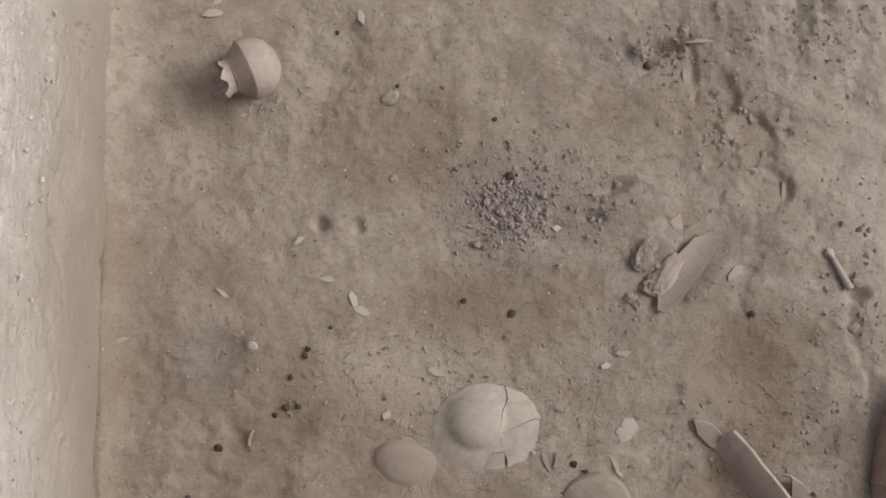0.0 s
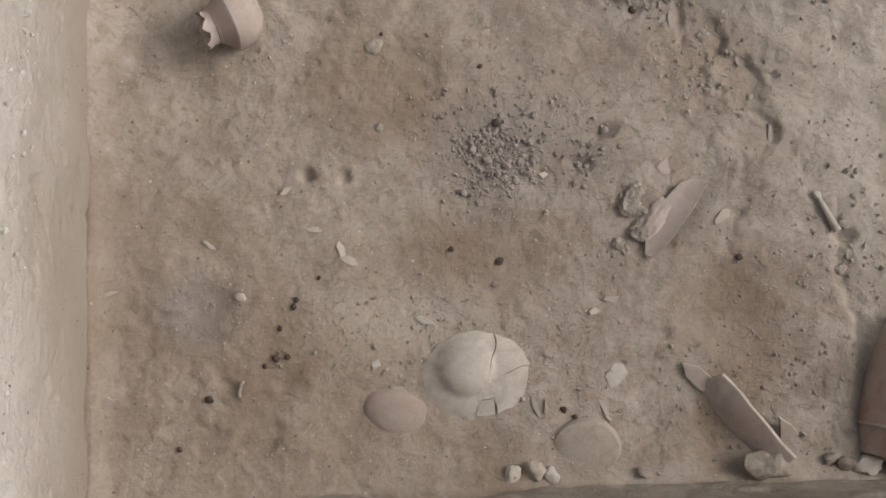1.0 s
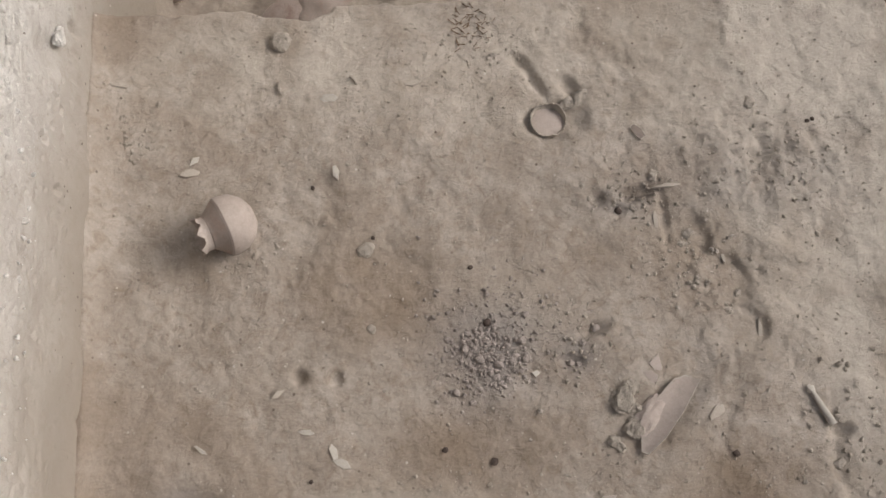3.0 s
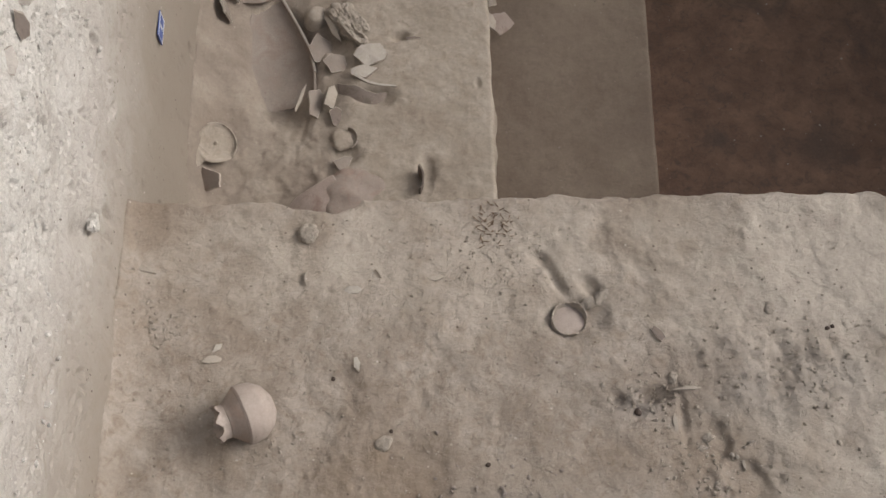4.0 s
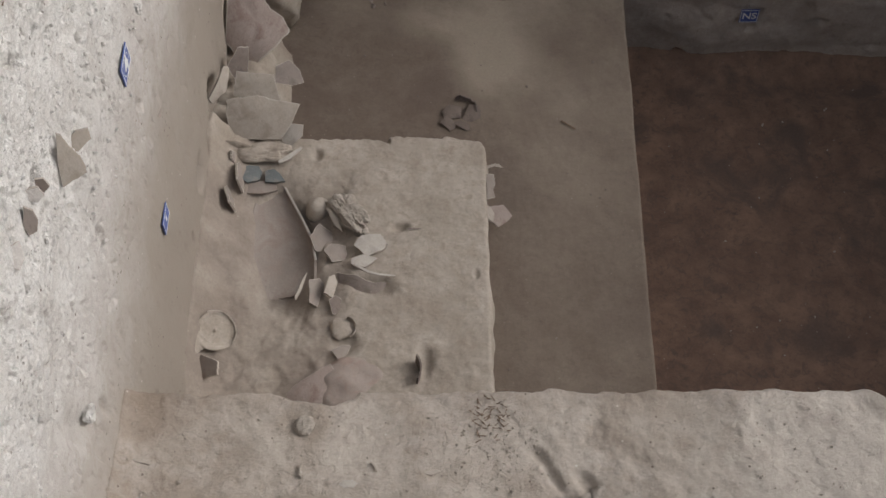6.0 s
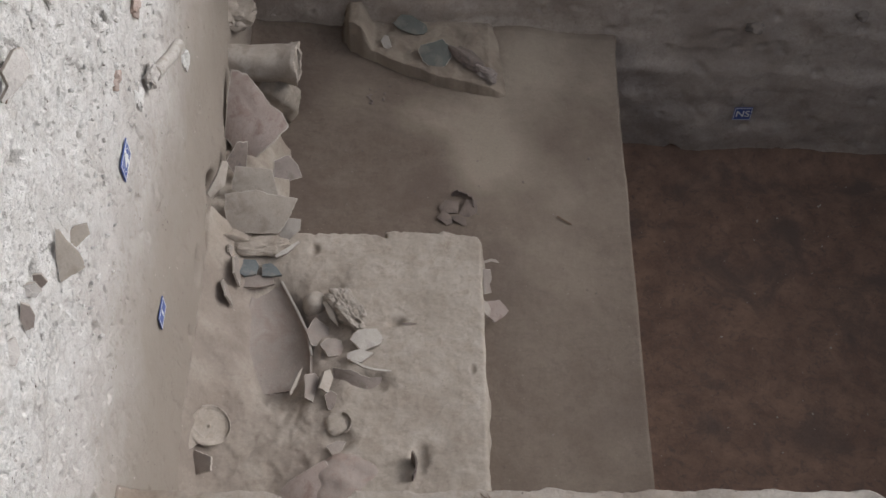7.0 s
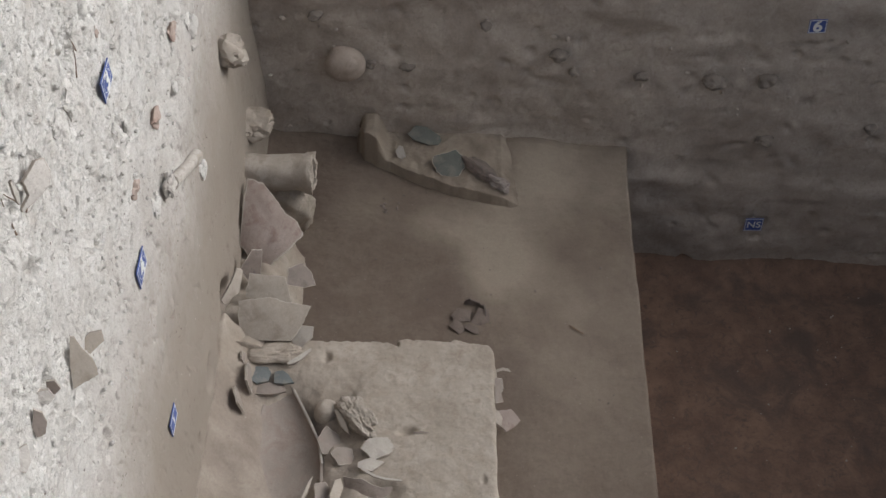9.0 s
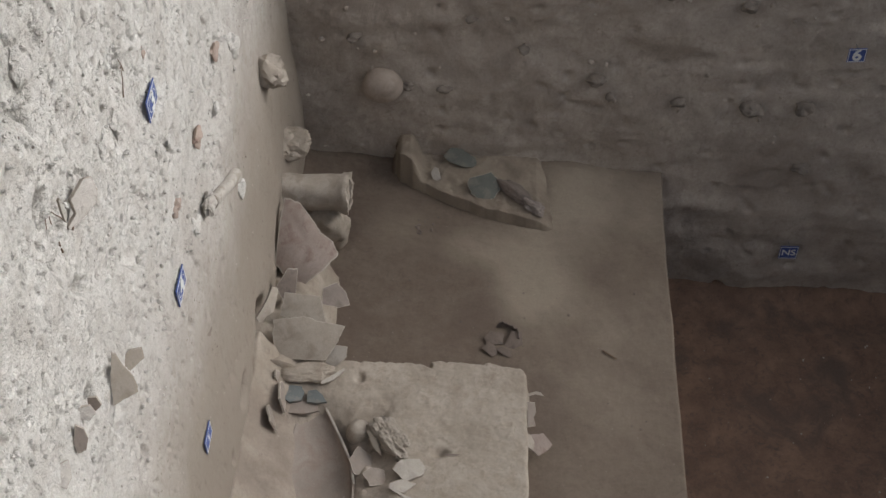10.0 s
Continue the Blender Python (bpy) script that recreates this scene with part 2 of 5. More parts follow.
def floor_height(x, y):
    """The uneven top of the upper floor."""
    h = 0.010 * fbm(x, y, 0, 0.35, 2) + 0.005 * fbm(x, y, 2, 0.11, 3) + 0.0018 * fbm(x, y, 5, 0.03, 2)
    h = h - 0.006 * np.clip(vnoise(x, y, 7, 0.05) - 0.45, 0, 1) + 0.008 * np.clip(vnoise(x, y, 12, 0.035) - 0.6, 0, 1)
    for spot in HOLLOWS:
        h = h + dent(x, y, *spot)
    # a fillet of slumped soil along the side and near faces
    h = h + (0.055 + 0.02 * vnoise(x, y, 21, 0.25)) * np.exp(-np.maximum(x - wall_x(0), 0) / (0.04 + 0.016 * vnoise(0, y, 5, 0.3))) + 0.03 * np.exp(-np.maximum(y - Y_NEAR, 0) / 0.05)
    for spot in SCOOPS:
        h = h + scoop(x, y, *spot)
    step = x - np.interp(y, [0.05, 0.15, 0.28, 0.38, 0.46], [1.10, 1.085, 1.06, 1.045, 1.06]) - 0.02 * fbm(x, y, 6, 0.07, 3)
    h = h - 0.016 / (1 + np.exp(-step / 0.005)) * np.exp(-np.maximum(step, 0) / 0.05) / (1 + np.exp(-(y - 0.06) / 0.02)) / (1 + np.exp((y - 0.44) / 0.02))
    h = h + 0.004 * np.tanh(6 * fbm(x, y, 31, 0.16, 4)) * np.clip(0.6 + vnoise(x, y, 33, 0.5), 0, 1)
    rough_zone = np.exp(-((x - 0.95) ** 2 / 0.10 + (y - 1.12) ** 2 / 0.03))
    h = h + rough_zone * 0.012 * fbm(x, y, 9, 0.05, 3)
    return h


# x, y, radii, turn, depth
SCOOPS = [(0.725, 0.905, 0.085, 0.06, 40, 0.017), (0.83, 0.80, 0.07, 0.085, 25, 0.018), (0.865, 0.65, 0.060, 0.07, 15, 0.013), (0.735, 0.76, 0.06, 0.07, 40, 0.010), (0.95, 1.10, 0.10, 0.05, 60, 0.012)]
HOLLOWS = [
    (0.609, 1.054, 0.055, 0.022, 10, 0.032), (0.556, 1.002, 0.022, 0.018, 0, 0.012), (0.50, 1.04, 0.025, 0.02, 20, 0.02), (0.68, 0.98, 0.014, 0.085, 2, 0.012),
    (0.453, 0.668, 0.045, 0.018, 20, 0.022), (0.388, 0.583, 0.035, 0.018, 0, 0.02), (1.09, 0.36, 0.03, 0.02, 0, 0.02),
    (0.80, 0.20, 0.15, 0.12, 0, 0.02), (0.31, 1.475, 0.035, 0.02, -40, 0.022), (0.348, 1.41, 0.05, 0.017, -62, 0.022), (0.45, 1.385, 0.045, 0.024, -50, 0.026), (0.385, 1.29, 0.072, 0.064, 0, 0.03), (0.47, 1.29, 0.03, 0.045, 0, 0.014),
    (-0.62, 0.24, 0.07, 0.05, 20, 0.02), (-0.35, 0.58, 0.02, 0.02, 0, 0.02), (-0.25, 0.57, 0.02, 0.02, 0, 0.015), (-0.68, 0.93, 0.06, 0.05, 0, 0.012),
    (1.13, -0.09, 0.05, 0.17, 0, 0.025), (0.71, -0.16, 0.05, 0.10, 20, 0.012), (0.67, 0.47, 0.05, 0.12, -39, 0.02),
]


def mark(ob, name, values):
    """Gives the top points of a platform an attribute that its soil turns into a stain."""
    data = np.zeros(len(ob.data.vertices), np.float32)
    data[:values.size] = values.ravel()
    ob.data.attributes.new(name, "FLOAT", "POINT").data.foreach_set("value", data)


def block_foot(x):
    """The line along which the earth block meets the lower floor."""
    return np.interp(x, [-0.405, -0.384, -0.25, -0.13, 0.067, 0.342, 0.395], [4.52, 4.475, 4.415, 4.335, 4.25, 4.17, 4.17])


def block_top(x, back):
    """The height of the earth block, that far back from its foot: a short bank, then a gentle rise, and a peak at its corner."""
    bank = 0.066 * np.clip(back / 0.018, 0, 1) ** 0.8 + 0.15 * np.clip(back - 0.02, 0, 0.3)
    peak = 0.13 * np.exp(-((x + 0.355) / 0.065) ** 4) * np.clip(back / 0.03, 0, 1)
    return Z_C - 0.006 + (bank + peak) * np.clip((0.395 - x) / 0.10, 0, 1) ** 0.7


def build_setting():
    # upper floor
    nx, ny = 480, 400
    u, v = np.meshgrid(np.linspace(0, 1, nx), np.linspace(0, 1, ny))
    xs = -1.0 + u * (X_A + 1.0)
    edge_y = Y_A + 0.008 * fbm(xs, 0, 0, 0.16, 3) + 0.008 * fbm(xs, 1, 3, 0.04, 2) - 0.05 * np.clip(np.minimum((xs + 0.47) / 0.185, (-0.19 - xs) / 0.095), 0, 1) ** 0.8
    ys = (Y_NEAR - 0.1) + v * (edge_y - Y_NEAR + 0.1)
    edge_x = X_A + 0.012 * fbm(ys, 3, 1, 0.12, 3) - 0.09 * np.clip((ys - 1.5) / 0.19, 0, 1) ** 3
    xs = -1.0 + u * (edge_x + 1.0)
    top = floor_height(xs, ys) + rounded(edge_y - ys, 0.014) + rounded(edge_x - xs, 0.014)
    spread = 0.5 + 0.5 * fbm(xs, ys, 3, 0.12, 4)
    spot = lambda cx, cy, rx, ry: np.exp(-(((xs - cx) / rx) ** 2 + ((ys - cy) / ry) ** 2) ** 1.4)
    # damp brown patches; the broad near-left one puts shade into the colour
    dark_tone = spot(0.80, 0.20, 0.20, 0.13) + 0.7 * spot(0.13, 0.36, 0.28, 0.13) + 0.7 * spot(-0.12, 0.80, 0.26, 0.16) + 0.5 * spot(-0.5, 0.0, 0.5, 0.3) + 0.4 * spot(0.35, 0.85, 0.3, 0.15) + 0.6 * spot(0.78, 0.85, 0.14, 0.16)
    ash = spot(0.15, 0.62, 0.15, 0.15) + 0.7 * spot(-0.66, 0.22, 0.10, 0.10) + 0.6 * spot(0.55, 1.03, 0.1, 0.04) + 0.8 * spot(0.4, 0.6, 0.06, 0.06) + 0.5 * spot(0.9, 1.1, 0.3, 0.12)
    # dusty spots; those at the right and far side put light into the colour
    pale = 0.8 * spot(-0.12, 0.18, 0.24, 0.10) + 0.95 * spot(1.15, 1.25, 0.42, 0.65) + 0.6 * spot(0.22, 0.78, 0.14, 0.12) + 0.5 * spot(-0.3, 1.5, 0.6, 0.2) + 0.4 * spot(0.5, 1.5, 0.9, 0.25) + 0.6 * spot(1.2, 0.4, 0.14, 0.5)
    upper = platform("floor_upper", xs, ys, top, Z_D - 0.05, M_FLOOR, 12)
    mark(upper, "pale", np.clip(pale * (0.2 + 1.2 * spread), 0, 1))
    mark(upper, "dark_tone", np.clip(dark_tone * (0.35 + spread), 0, 1))
    mark(upper, "ash", np.clip(ash * (0.3 + spread), 0, 0.9))
    tagged(upper, "pale dry earth floor of the upper excavation level", "earth floor", kind="structure")

    # shelf with the large broken vessels
    nx, ny = 260, 320
    u, v = np.meshgrid(np.linspace(0, 1, nx), np.linspace(0, 1, ny))
    xs = -0.98 + u * (X_B + 0.98)
    edge_y = Y_B + 0.010 * fbm(xs, 4, 0, 0.10, 3) + 0.010 * fbm(xs, 2, 3, 0.03, 2) - 0.035 * np.exp(-((xs + 0.17) / 0.02) ** 2)
    ys = 1.62 + v * (edge_y - 1.62)
    edge_x = X_B + 0.004 * fbm(ys, 5, 1, 0.12, 3) - 0.05 * np.clip((ys - 3.12) / 0.07, 0, 1) ** 3
    xs = -0.98 + u * (edge_x + 0.98)
    top = Z_B + 0.006 * fbm(xs, ys, 0, 0.25, 3) + 0.0025 * fbm(xs, ys, 4, 0.03, 2) + rounded(edge_y - ys, 0.016) + rounded(edge_x - xs, 0.016)
    hollow = 1 / (1 + np.exp((xs + 0.33 + 0.06 * vnoise(xs, ys, 0, 0.2)) / 0.018)) / (1 + np.exp((ys - 2.98) / 0.03))
    top = top - 0.03 * hollow + hollow * (0.012 * fbm(xs, ys, 8, 0.14, 4) + 0.003 * np.tanh(4 * fbm(xs, ys, 18, 0.09, 3)))
    for spot in SHELF_HOLLOWS:
        top = top + dent(xs, ys, *spot)
    top = top + (0.16 + 0.04 * fbm(xs, ys, 14, 0.15, 3)) * np.exp(-np.maximum(xs - wall_x(Z_B), 0) / (0.07 + 0.02 * vnoise(0, ys, 2, 0.2)))
    shelf = platform("floor_shelf", xs, ys, top, Z_C - 0.05, M_SHELF, 6)
    # darker grey-brown tone over the hollow
    mark(shelf, "dark_tone", np.clip(hollow * (0.55 + 0.4 * fbm(xs, ys, 3, 0.12, 3)), 0, 0.9))
    tagged(shelf, "pale trimmed earth shelf with a hollow dug round vessels", "earth floor", kind="structure")

    # trodden lower floor
    nx, ny = 250, 300
    u, v = np.meshgrid(np.linspace(0, 1, nx), np.linspace(0, 1, ny))
    ys = np.where(v < 0.5, 1.6 + v * 4.8, 4.0 + (v - 0.5) * 1.4)
    edge_x = X_C - 0.04 + 0.028 * (ys - 2.2) + 0.003 * fbm(ys, 5, 7, 0.2, 4)
    xs = -0.98 + u * (edge_x + 0.98)
    top = Z_C + 0.006 * fbm(xs, ys, 0, 0.4, 3) + 0.002 * fbm(xs, ys, 4, 0.03, 2) + rounded(edge_x - xs, 0.012)
    top = top + 0.06 * np.exp(-np.maximum(back_y(xs) - ys, 0) / 0.09) + 0.045 * np.exp(-(((xs - 0.42) / 0.16) ** 2 + ((ys - 4.45) / 0.22) ** 2)) + 0.04 * np.exp(-np.maximum(xs - wall_x(Z_C), 0) / 0.05)
    spread = 0.55 + 0.5 * fbm(xs, ys, 3, 0.2, 4)
    spot = lambda cx, cy, rx, ry: np.exp(-(((xs - cx) / rx) ** 2 + ((ys - cy) / ry) ** 2) ** 1.3)
    # dusty ground, plus a soft light spot and brighter back put into the colour
    dust_light = 0.85 * spot(0.27, 3.82, 0.16, 0.24) + 0.75 * spot(0.14, 4.08, 0.30, 0.15) + 0.7 * spot(0.55, 4.42, 0.42, 0.26) + 0.45 * spot(-0.35, 4.25, 0.16, 0.2) + 0.2 * spot(0.45, 1.9, 0.6, 0.6) + 0.35 * spot(0.62, 3.6, 0.4, 0.8)
    lower = platform("floor_lower", xs, ys, top, Z_D - 0.05, M_DARK, 8)
    mark(lower, "dust_light", np.clip(dust_light * (0.4 + spread), 0, 0.85))
    tagged(lower, "dark trodden earth floor with a soft light patch in its colour", "earth floor", kind="structure")

    # an earth block left standing under finds, highest at its corner, its lip running slantwise
    u, v = np.meshgrid(np.linspace(0, 1, 200), np.linspace(0, 1, 130) ** 1.4)
    xs = -0.405 + u * 0.80 + 0.012 * fbm(v * 0.4, 3, 1, 0.1, 3) * (1 - u)
    foot = block_foot(xs) + 0.009 * fbm(xs, 1, 2, 0.09, 4)
    ys = foot + v * (4.64 - foot)
    top = block_top(xs, ys - foot) + 0.008 * fbm(xs, ys, 6, 0.09, 4) + 0.003 * fbm(xs, ys, 9, 0.03, 2)
    block = platform("earth_block", xs, ys, top, Z_C - 0.03, M_DARK, 7)
    mark(block, "dust_light", np.clip(0.72 + 0.45 * fbm(xs, ys, 3, 0.12, 4), 0, 0.95))
    tagged(block, "block of dusty earth left standing under finds", "earth block", kind="structure")

    # deepest trench
    xs, ys = np.meshgrid(np.linspace(0.7, 4.75, 220), np.linspace(-0.6, 4.75, 300))
    top = Z_D + 0.012 * fbm(xs, ys, 0, 0.5, 3) + 0.003 * fbm(xs, ys, 4, 0.04, 2) + 0.09 * np.exp(-np.maximum(back_y(xs) - ys, 0) / 0.07)
    tagged(sheet("floor_trench", np.stack([xs, ys, top], -1), (0, 0, -0.2), M_DEEP), "dark reddish moist earth at the bottom of a trench", "earth floor", kind="structure")

    # side face
    ys, zs = np.meshgrid(np.concatenate([np.linspace(-0.5, 1.0, 120)[:-1], np.linspace(1.0, 3.6, 520)[:-1], np.linspace(3.6, 4.75, 110)]), np.concatenate([np.linspace(-1.0, 0.2, 120)[:-1], np.linspace(0.2, 1.9, 330)[:-1], np.linspace(1.9, TOP, 12)]))
    high = np.clip(0.2 + 0.8 * zs, 0.2, 1.2)
    lumps = 0.012 * fbm(0, ys, zs, 0.3, 3) + 0.0035 * fbm(0, ys, zs, 0.06, 3) * high
    pits = (np.clip(vnoise(3, ys, zs, 0.045) - 0.62, 0, 1) * 0.10 + np.clip(vnoise(7, ys, zs, 0.022) - 0.55, 0, 1) * 0.060 + np.clip(vnoise(17, ys, zs, 0.014) - 0.5, 0, 1) * 0.035) * high
    for spot in WALL_PITS:
        lumps = lumps + dent(ys, zs, *spot)
    xs = wall_x(zs) + lumps - pits
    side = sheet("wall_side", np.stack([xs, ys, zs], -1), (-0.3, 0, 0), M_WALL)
    # dimming towards the foot, higher at the near end, painted as brown
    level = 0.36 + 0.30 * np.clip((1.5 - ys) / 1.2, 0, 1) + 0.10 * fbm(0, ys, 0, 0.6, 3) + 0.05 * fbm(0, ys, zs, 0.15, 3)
    mark(side, "foot_shade", 0.96 / (1 + np.exp((zs - level) / 0.17)))
    tagged(side, "tall pale rough-cut earth face with embedded fragments", "earth wall", kind="structure")

    # far face
    xs, zs = np.meshgrid(np.linspace(-1.25, 4.8, 460), np.linspace(Z_D - 0.1, 1.3, 260))
    lumps = 0.02 * fbm(xs, 0, zs, 0.4, 3) + 0.0045 * fbm(xs, 3, zs, 0.07, 3) + 0.010 * fbm(xs * 0.3, 5, zs, 0.12, 2) - 0.06 * np.clip(vnoise(xs * 0.7, 8, zs, 0.05) - 0.62, 0, 1)
    ledge = 0.035 / (1 + np.exp((zs + 0.98 + 0.02 * vnoise(xs, 0, 0, 0.3)) / 0.02))
    ys = back_y(xs) - lumps + 0.09 * (zs - Z_C) * (zs > Z_C) - ledge + 0.03
    grid = np.stack([xs, ys, zs], -1)[:, ::-1]
    tagged(sheet("wall_far", grid[:, ::-1], (0, 0.3, 0), M_BACK), "grey-brown lumpy earth face in layers", "earth wall", kind="structure")

    # near face, and an unseen face added to close and shade the trench
    xs, zs = np.meshgrid(np.linspace(-1.25, 4.8, 360), np.linspace(Z_D - 0.1, 0.5, 150))
    ys = Y_NEAR - 0.12 * (zs - Z_A) + 0.015 * fbm(xs, 0, zs, 0.3, 3) + 0.006 * fbm(xs, 5, zs, 0.05, 3)
    tagged(sheet("wall_near", np.stack([xs, ys, zs], -1)[:, ::-1], (0, -0.25, 0), M_CLOD), "pale earth face with stones at its foot", "earth wall", kind="structure")
    ys, zs = np.meshgrid(np.linspace(-0.6, 4.8, 120), np.linspace(Z_D - 0.1, 1.5, 80))
    xs = X_RIGHT + 0.04 * (zs - Z_D) + 0.02 * fbm(0, ys, zs, 0.3, 3)
    tagged(sheet("wall_unseen_side", np.stack([xs, ys, zs], -1)[:, ::-1], (0.3, 0, 0), M_WALL), "unseen plain earth face added to close and shade the trench", "earth wall", kind="structure")


SHELF_HOLLOWS = [
    (-0.60, 2.66, 0.125, 0.26, 8, 0.11),
    (-0.13, 2.74, 0.035, 0.02, 10, 0.03), (-0.22, 2.47, 0.075, 0.045, -10, 0.03), (0.17, 2.52, 0.012, 0.02, 0, 0.012), (-0.47, 3.10, 0.02, 0.025, 0, 0.02),
    (-0.03, 2.14, 0.03, 0.06, 0, 0.02), (-0.33, 2.22, 0.05, 0.05, 0, 0.03),
]
# y, z, radii, turn, depth
WALL_PITS = [(1.55, 0.18, 0.02, 0.05, 0, 0.02), (1.4, 0.35, 0.05, 0.10, 20, 0.02), (3.28, -0.50, 0.06, 0.07, 0, 0.09), (2.85, -0.44, 0.06, 0.04, 20, 0.08), (2.56, -0.47, 0.02, 0.03, 0, 0.03), (2.33, 0.95, 0.12, 0.05, 40, 0.02),
             (2.575, 1.322, 0.05, 0.035, 0, 0.05), (2.46, 1.20, 0.03, 0.04, 0, 0.04), (3.40, 0.56, 0.07, 0.02, 0, 0.045), (2.81, 0.882, 0.05, 0.02, 0, 0.03), (1.925, 1.455, 0.035, 0.04, 0, 0.08), (1.95, 1.36, 0.08, 0.03, 30, 0.03), (1.92, 0.71, 0.05, 0.02, 0, 0.03), (1.79, 0.93, 0.025, 0.03, 0, 0.05), (2.06, 1.28, 0.10, 0.02, 20, 0.025), (2.70, 0.135, 0.03, 0.03, 0, -0.012), (2.49, 0.17, 0.025, 0.03, 0, -0.012)]
build_setting()


# ---- kinds of things ----
def sherd_bm(seed, half_l, half_w, thick=0.007, bend_u=0.0, bend_v=0.0, corners=5, jag=0.05, shape=None, pale=True):
    """A broken piece of pot wall: an angular outline, curved by bend_u and bend_v (1 / radius), with a broken rim."""
    rnd = random.Random(seed)
    angles = sorted((k + rnd.uniform(-0.3, 0.3)) * 2 * math.pi / corners for k in range(corners))
    pts = [(math.cos(a) * rnd.uniform(0.85, 1.15), math.sin(a) * rnd.uniform(0.85, 1.15)) for a in angles]
    if shape:
        pts, corners = shape, len(shape)
    outline = []
    for k in range(corners):
        (x0, y0), (x1, y1) = pts[k], pts[(k + 1) % corners]
        for q in range(6):
            f = q / 6
            j = 1 + (rnd.uniform(-jag, jag) if q else 0)
            outline.append(((x0 + (x1 - x0) * f) * half_l * j, (y0 + (y1 - y0) * f) * half_w * j))
    bm = bmesh.new()
    count = len(outline)

    def surf(x, y, dz):
        bumpy = 0.05 * min(half_l, half_w) * noise.noise(Vector((x, y, seed * 0.37)) / max(half_l, half_w) * 2.2)
        return bm.verts.new((x, y, -(x * x * bend_u + y * y * bend_v) / 2 + dz + bumpy))

    sides = []
    for dz in (0.0, -thick):
        rings = [[surf(x * f, y * f, dz) for x, y in outline] for f in (1.0, 0.96, 0.7, 0.4)]
        for a, b in zip(rings, rings[1:]):
            for k in range(count):
                bm.faces.new((a[k], a[(k + 1) % count], b[(k + 1) % count], b[k])).material_index = int(pale and a is rings[0])
        c = surf(0, 0, dz)
        for k in range(count):
            bm.faces.new((rings[-1][k], rings[-1][(k + 1) % count], c))
        sides.append(rings[0])
    for k in range(count):
        bm.faces.new((sides[0][k], sides[1][k], sides[1][(k + 1) % count], sides[0][(k + 1) % count])).material_index = int(pale)
    return bm


def lathe_bm(profile, thick, segs=56, a0=0.0, a1=360.0, jag=0.0, seed=0):
    """A turned wall along z from (height, radius) points, of that thickness; a part of a turn gives a broken half. jag frays the last rows."""
    prof = np.array(profile, float)
    t = np.linspace(0, 1, len(prof))
    fine = np.linspace(0, 1, len(prof) * 3 - 2)
    hs, rs = np.interp(fine, t, prof[:, 0]), np.interp(fine, t, prof[:, 1])
    full = a1 - a0 >= 359.9
    angs = np.radians(np.linspace(a0, a1, segs + (0 if full else 1), endpoint=not full))
    rnd = random.Random(seed)
    fray = [rnd.uniform(-1, 1) for _ in angs]
    fray = [sum(fray[k - q] for q in range(5)) / 2.6 + 0.25 * fray[k] for k in range(len(fray))]
    bm = bmesh.new()
    shells = []
    for inset in (0.0, thick):
        rows = []
        for i, (h, r) in enumerate(zip(hs, rs)):
            pull = jag * max(0.0, (i - len(hs) + 5) / 4)
            rows.append([bm.verts.new((max(r - inset, 0.0004) * math.cos(a), max(r - inset, 0.0004) * math.sin(a), h - pull * fray[k] + (inset if i == 0 else 0))) for k, a in enumerate(angs)])
        shells.append(rows)
    n = len(angs)
    span = n if full else n - 1
    for rows in shells:
        for a, b in zip(rows, rows[1:]):
            for k in range(span):
                bm.faces.new((a[k], a[(k + 1) % n], b[(k + 1) % n], b[k]))
    for i in (0, -1):
        for k in range(span):
            bm.faces.new((shells[0][i][k], shells[0][i][(k + 1) % n], shells[1][i][(k + 1) % n], shells[1][i][k]))
    if not full:
        for k in (0, n - 1):
            for i in range(len(hs) - 1):
                bm.faces.new((shells[0][i][k], shells[0][i + 1][k], shells[1][i + 1][k], shells[1][i][k]))
    return bm


def rock_bm(seed, sx, sy, sz, rough=0.25, cuts=3):
    bm = bmesh.new()
    bmesh.ops.create_icosphere(bm, subdivisions=cuts, radius=1.0)
    off = seed * 3.7
    for v in bm.verts:
        p = v.co.copy()
        k = 1 + rough * noise.noise(p * 1.1 + Vector((off, 0, 0))) * 1.3 + rough * 0.5 * noise.noise(p * 3.1 + Vector((0, off, 0))) + rough * 0.35 * noise.noise(p * 7.3 + Vector((0, 0, off)))
        v.co = Vector((p.x * sx, p.y * sy, p.z * sz)) * k
    return bm


def worn(bm, amount):
    """Roughens a mesh as wear and crust do."""
    for v in bm.verts:
        v.co += Vector((noise.noise(v.co * 14), noise.noise(v.co * 14 + Vector((5, 0, 0))), noise.noise(v.co * 14 + Vector((0, 9, 0))))) * amount
    return bm


def outline_sherd(at, normal, corners, per_metre, material, label, seed, group, bend=(2, 2), thick=0.012, pale=True, spin=0, name="sherd", category="pottery sherd"):
    """A sherd of a given angular outline round its middle, facing along its normal."""
    step = 1 / per_metre
    face = Vector(normal).normalized()
    side = Vector((0, 0.75, 0.66)).cross(face).normalized()
    m = Matrix.Translation(at) @ Matrix((side, face.cross(side), face)).transposed().to_4x4() @ pose(0, 0, 0, 0, 0, spin)
    return thing(name, sherd_bm(seed, step, step, thick, bend[0], bend[1], jag=0.03, shape=corners, pale=pale), material, label, category, group, m)


def fz(x, y):
    return float(floor_height(np.array([x]), np.array([y]))[0])


def aim(at, direction, spin=0):
    """A pose at a place whose z axis points along a direction."""
    return Matrix.Translation(at) @ Vector(direction).to_track_quat("Z", "Y").to_matrix().to_4x4() @ pose(0, 0, 0, 0, 0, spin)


